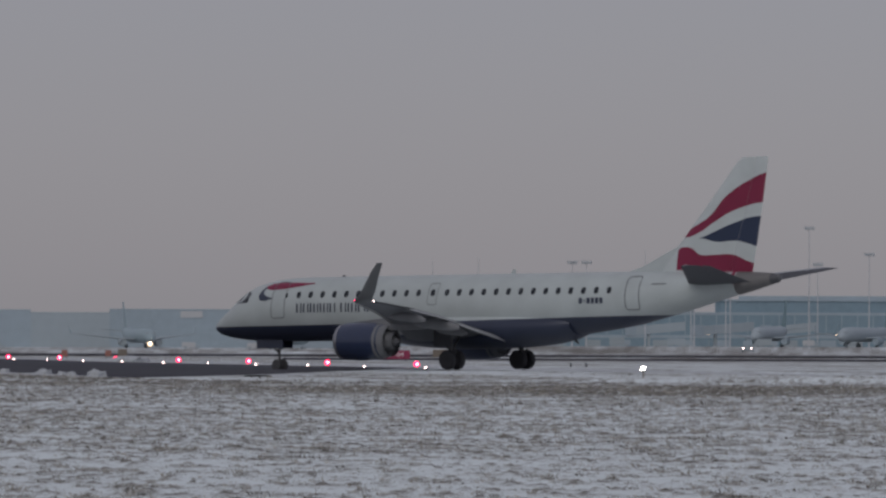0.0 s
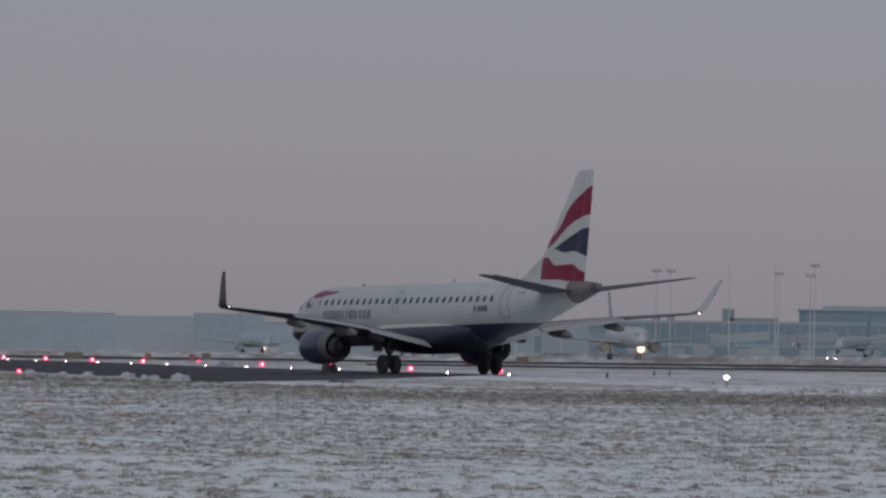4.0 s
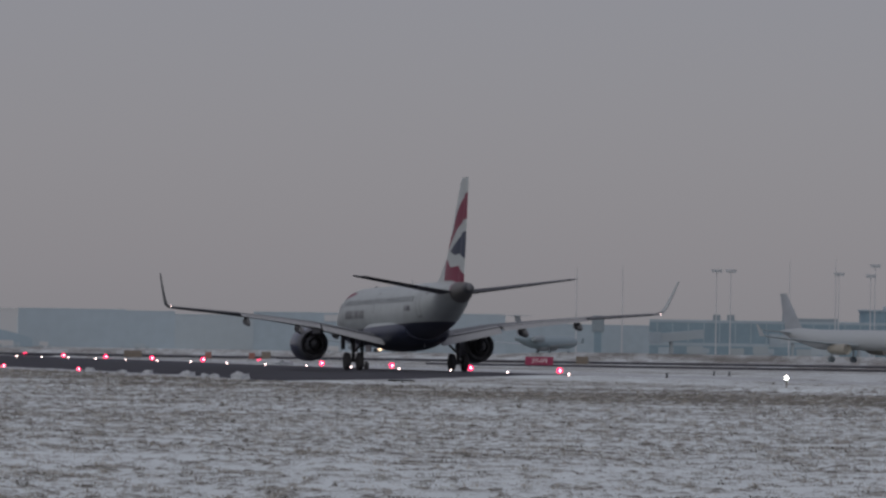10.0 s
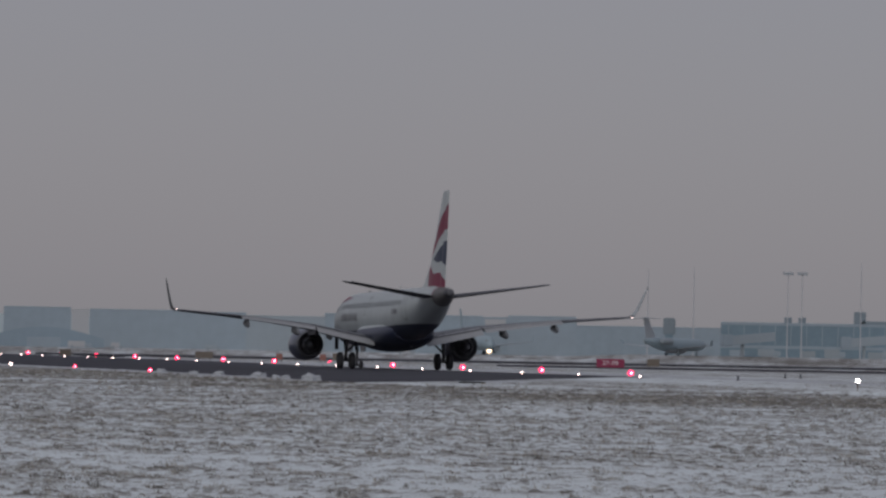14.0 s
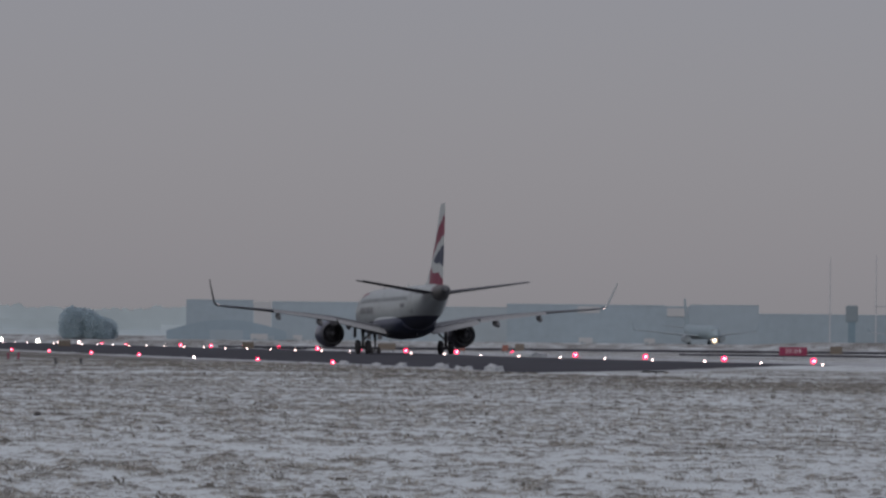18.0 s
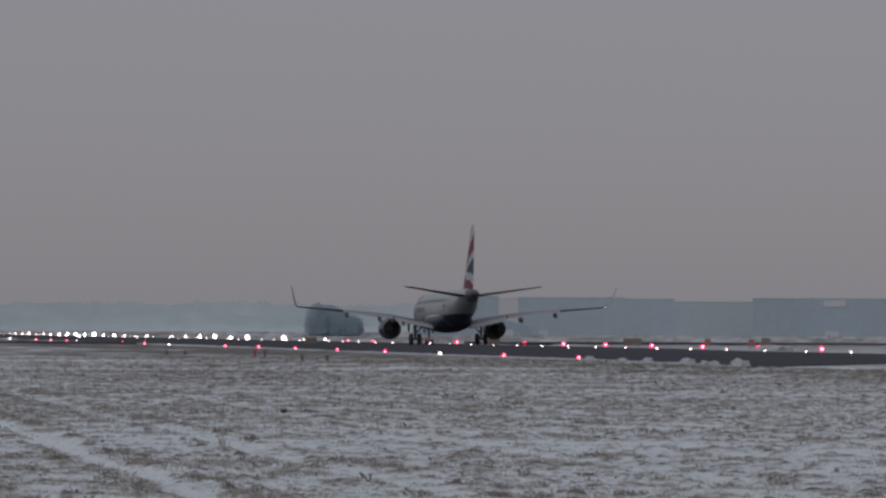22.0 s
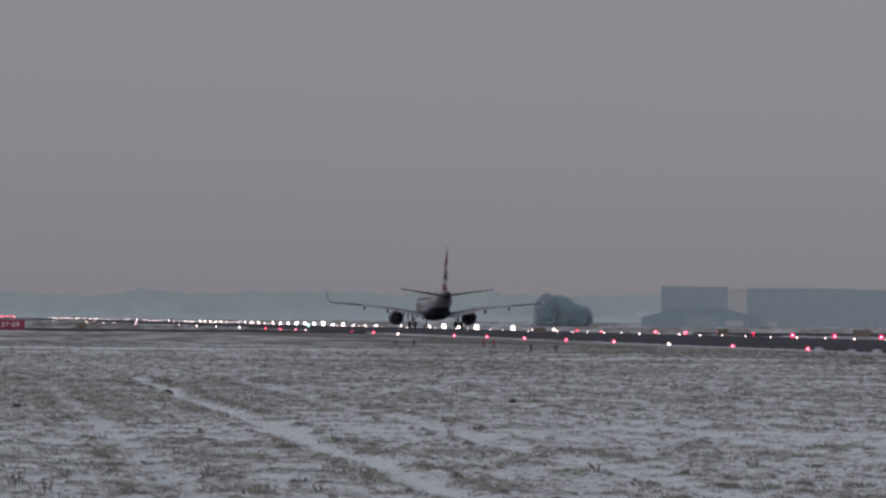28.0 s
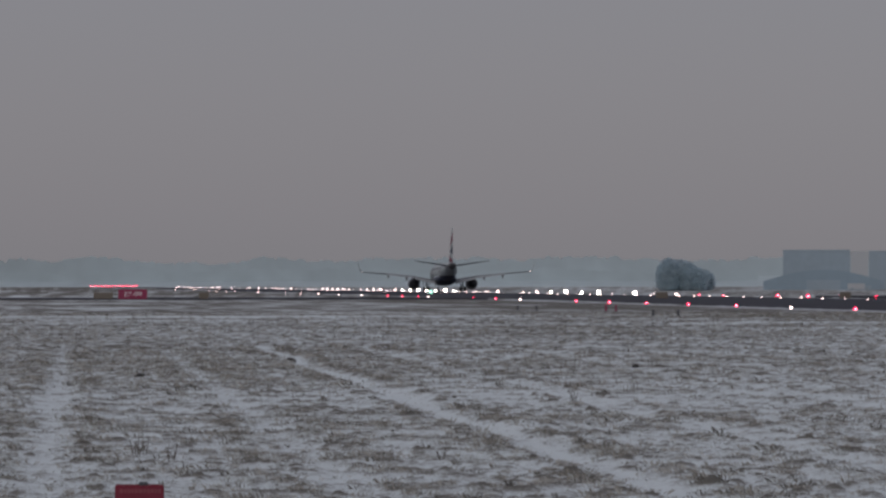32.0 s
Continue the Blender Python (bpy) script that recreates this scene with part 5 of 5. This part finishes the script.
        for dx in (-0.38, 0.38):
            wheel(jet, side * 3.1 + dx, 0, 0.51, 0.36)
    # fin with rudder
    def fin_ring(z, le, te, t):
        c = le - te
        rr, ll = [], []
        for i in range(9):
            u = (1 - math.cos(math.pi * i / 8)) / 2
            k = t * (1.48 * math.sqrt(u) - 0.63 * u - 1.758 * u * u + 1.4215 * u ** 3 - 0.5075 * u ** 4)
            rr.append((k, le - c * u, z))
            ll.append((-k, le - c * u, z))
        return rr + ll[-2:0:-1]
    part("fin", loft([fin_ring(z, le, te, t) for z, le, te, t in ((4.5, -10.55, -15.3, 0.44), (6.05, -11.95, -15.62, 0.38), (8.3, -13.95, -16.33, 0.29), (10.4, -15.75, -16.87, 0.2), (10.66, -16.1, -16.93, 0.15))]), M["fin"], jet, "fin with red, white and blue waves")
    part("rudder", loft([fin_ring(z, le, te, t) for z, le, te, t in ((4.75, -15.3, -16.62, 0.24), (6.05, -15.63, -16.88, 0.22), (8.3, -16.335, -17.28, 0.16), (10.4, -16.875, -17.6, 0.1), (10.68, -16.94, -17.63, 0.06))]), M["fin"], jet, "rudder with red, white and blue waves")
    part("dorsal_fillet", loft([[(0.02, -9.0, 4.94), (0.13, -11.2, 4.9), (0.16, -12.6, 4.85), (-0.16, -12.6, 4.85), (-0.13, -11.2, 4.9), (-0.02, -9.0, 4.94)],
                                [(0.01, -10.0, 5.25), (0.07, -11.1, 5.75), (0.1, -12.2, 6.22), (-0.1, -12.2, 6.22), (-0.07, -11.1, 5.75), (-0.01, -10.0, 5.25)]]), M["white"], jet)
    # nose gear
    g = part("nose_gear_leg", rod((0, 13.85, 1.75), (0, 13.75, 0.31), 0.09, 0.07), M["hub"], jet, "grey nose gear leg")
    part("drag_brace", rod((0, 14.8, 1.7), (0, 13.8, 0.95), 0.05), M["hub"], g)
    part("axle", rod((-0.33, 13.75, 0.31), (0.33, 13.75, 0.31), 0.05), M["hub"], g)
    for s in (-1, 1):
        part("gear_door", box(s * 0.42 - 0.02, s * 0.42 + 0.02, 13.2, 15.0, 1.2, 1.72, 0.015), M["navy"], jet, "navy nose gear door")
        wheel(jet, s * 0.26, 13.75, 0.31, 0.19)
    # aerials and beacon
    part("beacon", shifted(turned([(-0.05, 0.10), (0.03, 0.09), (0.08, 0.05), (0.10, 0.01)], "Z", 14), 0, 9.4, 4.96), M["dark"], jet, "small unlit beacon")
    for y in (-1.5,):
        part("blade_aerial", loft([[(-0.02, y, 4.9), (0.02, y, 4.9), (0.02, y - 0.35, 4.9), (-0.02, y - 0.35, 4.9)], [(-0.01, y - 0.18, 5.2), (0.01, y - 0.18, 5.2), (0.01, y - 0.36, 5.2), (-0.01, y - 0.36, 5.2)]]), M["white"], jet)
    part("drain_mast", loft([[(-0.03, -5.2, 1.75), (0.03, -5.2, 1.75), (0.03, -5.5, 1.78), (-0.03, -5.5, 1.78)], [(-0.02, -5.75, 1.3), (0.02, -5.75, 1.3), (0.02, -5.9, 1.3), (-0.02, -5.9, 1.3)]]), M["dark"], jet)
    return jet


def tail_cone(ys, k):
    """A sleeve round the fuselage's end, drawn in at its last ring."""
    rings = []
    for y in ys:
        c, hh, hw = hull_at(max(y, -18.09))
        k = k if y > -18.24 else 0.8
        rings.append([(hw * k * math.sin(i * math.tau / 32), y, c + hh * k * math.cos(i * math.tau / 32)) for i in range(32)])
    return loft(rings)


airliner = build_airliner()

# ---- aircraft in the distance ----
def far_jet(label, length, span, hull_mat, fin_mat, engine_mat, high=0.0):
    """A far airliner, nose along +y, standing on its wheels; high lifts it on longer legs."""
    t = thing("far_airliner", label, "aeroplane", group="far airliners")
    r = 1.95
    L = length
    prof = [(L * 0.5, 0.1), (L * 0.485, 0.8), (L * 0.45, 1.45), (L * 0.39, 1.9), (L * 0.3, r), (-L * 0.2, r), (-L * 0.36, 1.4), (-L * 0.47, 0.5), (-L * 0.5, 0.2)]
    bm = turned(prof, "Y", 24)
    for v in bm.verts:
        if v.co.y < -L * 0.2:
            v.co.z += (-L * 0.2 - v.co.y) * 0.13
        if v.co.y > L * 0.4:
            v.co.z -= (v.co.y - L * 0.4) * 0.22
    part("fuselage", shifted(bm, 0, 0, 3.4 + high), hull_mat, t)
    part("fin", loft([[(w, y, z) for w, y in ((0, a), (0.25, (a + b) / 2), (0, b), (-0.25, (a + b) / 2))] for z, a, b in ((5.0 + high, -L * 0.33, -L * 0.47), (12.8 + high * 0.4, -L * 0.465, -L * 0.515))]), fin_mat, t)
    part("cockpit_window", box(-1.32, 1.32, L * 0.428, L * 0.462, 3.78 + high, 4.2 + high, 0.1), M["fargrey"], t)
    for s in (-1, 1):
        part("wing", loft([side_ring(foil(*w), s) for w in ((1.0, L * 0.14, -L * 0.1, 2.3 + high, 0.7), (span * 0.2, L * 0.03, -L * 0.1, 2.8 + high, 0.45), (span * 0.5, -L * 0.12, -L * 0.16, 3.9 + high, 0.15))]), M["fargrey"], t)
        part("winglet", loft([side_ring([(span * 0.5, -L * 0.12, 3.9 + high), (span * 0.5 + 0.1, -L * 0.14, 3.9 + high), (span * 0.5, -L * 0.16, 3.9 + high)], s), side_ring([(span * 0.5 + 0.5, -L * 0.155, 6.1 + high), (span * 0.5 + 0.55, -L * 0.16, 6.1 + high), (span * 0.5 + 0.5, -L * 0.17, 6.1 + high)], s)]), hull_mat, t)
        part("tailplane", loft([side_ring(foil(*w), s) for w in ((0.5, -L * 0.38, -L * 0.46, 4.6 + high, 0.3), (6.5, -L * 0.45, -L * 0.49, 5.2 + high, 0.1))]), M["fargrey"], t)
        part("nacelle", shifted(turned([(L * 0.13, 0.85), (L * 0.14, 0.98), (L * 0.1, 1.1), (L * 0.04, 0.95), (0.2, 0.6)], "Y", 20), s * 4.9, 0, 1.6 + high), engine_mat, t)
        # wheels washed out as well, haze in their colour
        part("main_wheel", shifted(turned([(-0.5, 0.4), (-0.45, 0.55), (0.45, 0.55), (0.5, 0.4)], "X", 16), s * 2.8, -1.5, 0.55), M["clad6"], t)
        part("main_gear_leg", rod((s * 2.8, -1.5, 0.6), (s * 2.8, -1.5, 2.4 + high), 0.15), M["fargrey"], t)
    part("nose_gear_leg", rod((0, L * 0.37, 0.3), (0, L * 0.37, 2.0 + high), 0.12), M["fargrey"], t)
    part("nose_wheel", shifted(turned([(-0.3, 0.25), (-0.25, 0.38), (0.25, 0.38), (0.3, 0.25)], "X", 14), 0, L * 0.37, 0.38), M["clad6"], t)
    # disc sized to the lamp's glare, far wider than the lamp
    lamp = part("taxi_light", shifted(turned([(0, 0.7), (0.16, 0.78), (0.26, 0.6)], "Y", 18), 0, L * 0.425, 1.25 + high), M["lampgold"], t, "bright warm taxi light")
    part("bulb", shifted(turned([(0.2, 0.24), (0.34, 0.2), (0.4, 0.1)], "Y", 14), 0, L * 0.425, 1.25 + high), M["lampamber"], lamp)
    return t


def tail_jet():
    """A far regional jet with engines on its tail and a high tailplane, nose along +y."""
    t = thing("far_airliner", "pale blue T-tailed regional airliner taxiing away in haze", "aeroplane", group="far airliners")
    bm = turned([(14, 0.1), (13.5, 0.7), (12.3, 1.15), (10, 1.45), (7, 1.5), (-6, 1.5), (-10, 1.1), (-13, 0.5), (-14, 0.2)], "Y", 24)
    for v in bm.verts:
        if v.co.y < -6:
            v.co.z += (-6 - v.co.y) * 0.1
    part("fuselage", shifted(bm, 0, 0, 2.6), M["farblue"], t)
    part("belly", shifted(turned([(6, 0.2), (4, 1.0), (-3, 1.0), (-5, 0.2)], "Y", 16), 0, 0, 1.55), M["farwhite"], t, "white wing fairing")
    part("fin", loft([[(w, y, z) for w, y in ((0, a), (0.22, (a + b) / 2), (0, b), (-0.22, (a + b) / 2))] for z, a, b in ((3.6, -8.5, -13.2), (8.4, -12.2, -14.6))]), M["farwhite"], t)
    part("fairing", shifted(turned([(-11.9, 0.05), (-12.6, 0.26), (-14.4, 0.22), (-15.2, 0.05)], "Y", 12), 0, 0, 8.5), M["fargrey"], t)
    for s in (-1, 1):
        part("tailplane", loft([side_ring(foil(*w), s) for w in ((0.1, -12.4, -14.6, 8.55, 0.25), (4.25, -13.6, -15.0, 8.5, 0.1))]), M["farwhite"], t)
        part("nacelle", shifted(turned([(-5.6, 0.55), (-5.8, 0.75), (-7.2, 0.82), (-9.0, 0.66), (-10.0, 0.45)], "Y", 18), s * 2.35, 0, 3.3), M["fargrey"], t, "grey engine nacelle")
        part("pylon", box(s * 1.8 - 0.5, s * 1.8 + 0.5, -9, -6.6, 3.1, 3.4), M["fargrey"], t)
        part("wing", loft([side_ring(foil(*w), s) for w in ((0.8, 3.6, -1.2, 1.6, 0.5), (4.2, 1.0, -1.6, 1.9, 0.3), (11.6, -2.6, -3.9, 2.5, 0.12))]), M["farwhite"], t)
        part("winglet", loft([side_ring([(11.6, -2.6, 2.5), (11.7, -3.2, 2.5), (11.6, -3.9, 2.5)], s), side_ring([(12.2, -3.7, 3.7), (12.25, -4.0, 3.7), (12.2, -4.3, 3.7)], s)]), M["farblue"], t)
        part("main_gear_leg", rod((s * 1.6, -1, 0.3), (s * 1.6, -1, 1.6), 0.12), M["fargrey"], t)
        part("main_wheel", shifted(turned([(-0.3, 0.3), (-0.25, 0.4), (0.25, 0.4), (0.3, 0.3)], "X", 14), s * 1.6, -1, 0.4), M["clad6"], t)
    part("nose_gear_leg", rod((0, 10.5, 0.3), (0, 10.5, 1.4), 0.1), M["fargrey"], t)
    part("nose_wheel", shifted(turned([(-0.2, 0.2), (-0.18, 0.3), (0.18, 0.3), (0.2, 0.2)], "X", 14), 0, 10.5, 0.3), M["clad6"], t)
    return t


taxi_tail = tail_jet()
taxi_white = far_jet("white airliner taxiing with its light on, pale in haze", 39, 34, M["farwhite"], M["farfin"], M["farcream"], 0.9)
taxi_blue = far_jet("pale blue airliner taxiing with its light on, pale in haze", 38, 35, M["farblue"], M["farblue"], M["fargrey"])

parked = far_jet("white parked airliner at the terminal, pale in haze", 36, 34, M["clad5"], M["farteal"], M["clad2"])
for o in list(parked.children):
    if o.name.startswith("taxi_light"):
        for q in list(o.children):
            bpy.data.objects.remove(q)
        bpy.data.objects.remove(o)
p = at_bearing(16.13, 1690)
parked.matrix_world = pose(p.x, p.y, 0.1 + APRON, 0, 0, 150)
for deg, head in ((17.0, 140), (17.7, 130)):
    p = at_bearing(deg, 1690)
    copy_thing(parked, pose(p.x, p.y, 0.1 + APRON, 0, 0, head))

# seconds, place across and along the runway, heading of the airliner
JET_ROWS = [
    (0.0, 76.20, 316.47, 40.24),
    (0.5, 75.32, 317.21, 36.87),
    (1.0, 74.62, 319.47, 33.62),
    (1.5, 74.41, 323.10, 30.82),
    (2.0, 74.28, 326.77, 27.95),
    (2.5, 73.56, 327.80, 24.53),
    (3.0, 73.15, 328.79, 21.05),
    (3.5, 73.16, 331.62, 17.82),
    (5.5, 72.60, 340.44, 6.60),
    (6.0, 72.41, 342.00, 4.47),
    (6.5, 72.34, 343.67, 2.75),
    (7.0, 72.16, 345.21, 1.55),
    (7.5, 72.35, 347.51, 0.38),
    (8.0, 72.35, 349.39, -0.34),
    (8.5, 72.31, 350.77, -0.58),
    (9.0, 72.17, 351.85, -0.72),
    (9.5, 72.20, 353.76, -0.58),
    (10.0, 72.16, 355.54, -0.51),
    (10.5, 72.13, 357.38, -0.45),
    (11.0, 72.14, 359.72, -0.29),
    (11.5, 72.21, 362.50, -0.16),
    (12.0, 72.32, 365.83, -0.20),
    (12.5, 72.56, 370.14, -0.31),
    (13.0, 72.56, 373.96, -0.52),
    (13.5, 72.70, 378.84, -0.55),
    (14.0, 72.76, 384.35, -0.53),
    (14.5, 72.92, 390.74, -0.35),
    (16.5, 73.28, 423.22, 0.30),
    (17.0, 73.16, 432.73, 0.40),
    (17.5, 73.36, 444.32, 0.26),
    (18.0, 73.40, 456.50, 0.17),
    (18.5, 73.49, 468.86, 0.11),
    (19.0, 73.48, 481.98, 0.09),
    (19.5, 73.58, 495.80, 0.20),
    (20.0, 73.62, 510.53, 0.27),
    (20.5, 73.79, 526.34, 0.51),
    (21.0, 73.82, 542.82, 0.56),
    (21.5, 73.79, 558.99, 0.58),
    (22.0, 73.64, 576.37, 0.38),
    (22.5, 73.72, 594.92, 0.23),
    (23.0, 73.62, 614.31, 0.00),
    (23.5, 73.78, 634.07, 0.05),
    (24.0, 73.85, 654.61, 0.06),
    (24.5, 74.08, 675.56, 0.14),
    (26.5, 74.35, 764.23, 0.37),
    (27.0, 74.27, 788.06, 0.34),
    (27.5, 74.39, 812.73, 0.27),
    (28.0, 74.26, 838.27, 0.05),
    (28.5, 74.33, 863.91, 0.32),
    (29.0, 74.41, 890.04, 0.34),
    (29.5, 74.57, 916.76, 0.30),
    (30.0, 74.63, 944.40, 0.26),
    (30.5, 74.79, 972.59, 0.46),
    (31.0, 74.75, 1001.46, 0.51),
    (31.5, 74.86, 1030.77, 0.52),
    (32.0, 74.70, 1060.48, 0.43),
]


def place(deg, dist, z, head):
    p = at_bearing(deg, dist)
    return pose(p.x, p.y, z, 0, 0, head)


def motions():
    """Everything that moves: the airliner's turn and take-off run, and three far airliners on the taxiways."""
    walk(airliner, [(t, pose(x, y, 0.38, -0.6, -0.12, head)) for t, x, y, head in JET_ROWS])
    walk(taxi_white, [(t, place(b, 1200, 0.15, head)) for t, b, head in ((0, 13.56, -194), (1, 13.66, -193), (2, 13.76, -191), (3, 13.90, -188), (6, 14.34, -173.5), (7, 14.56, -168), (9, 15.16, -159), (10, 15.52, -154), (11, 15.88, -148), (14, 17.0, -130), (20, 19.6, -110), (32, 25.0, -100))])
    walk(taxi_tail, [(t, place(b, 1450, 0.12 + APRON * ramp(b, 12.3, 12.9), -43)) for t, b in ((0, 11.62), (6, 12.28), (10.5, 12.82), (12, 13.02), (13.5, 13.22), (14.4, 13.33), (16.5, 13.63), (17, 13.71), (20, 14.15), (32, 15.9))])
    walk(taxi_blue, [(t, place(b - 0.115, 1720, 0.1, -178)) for t, b in ((0, 10.44), (3, 10.66), (9, 11.15), (12.5, 11.43), (14, 11.57), (16.5, 11.81), (19, 12.06), (24, 12.5), (32, 13.3))])


motions()
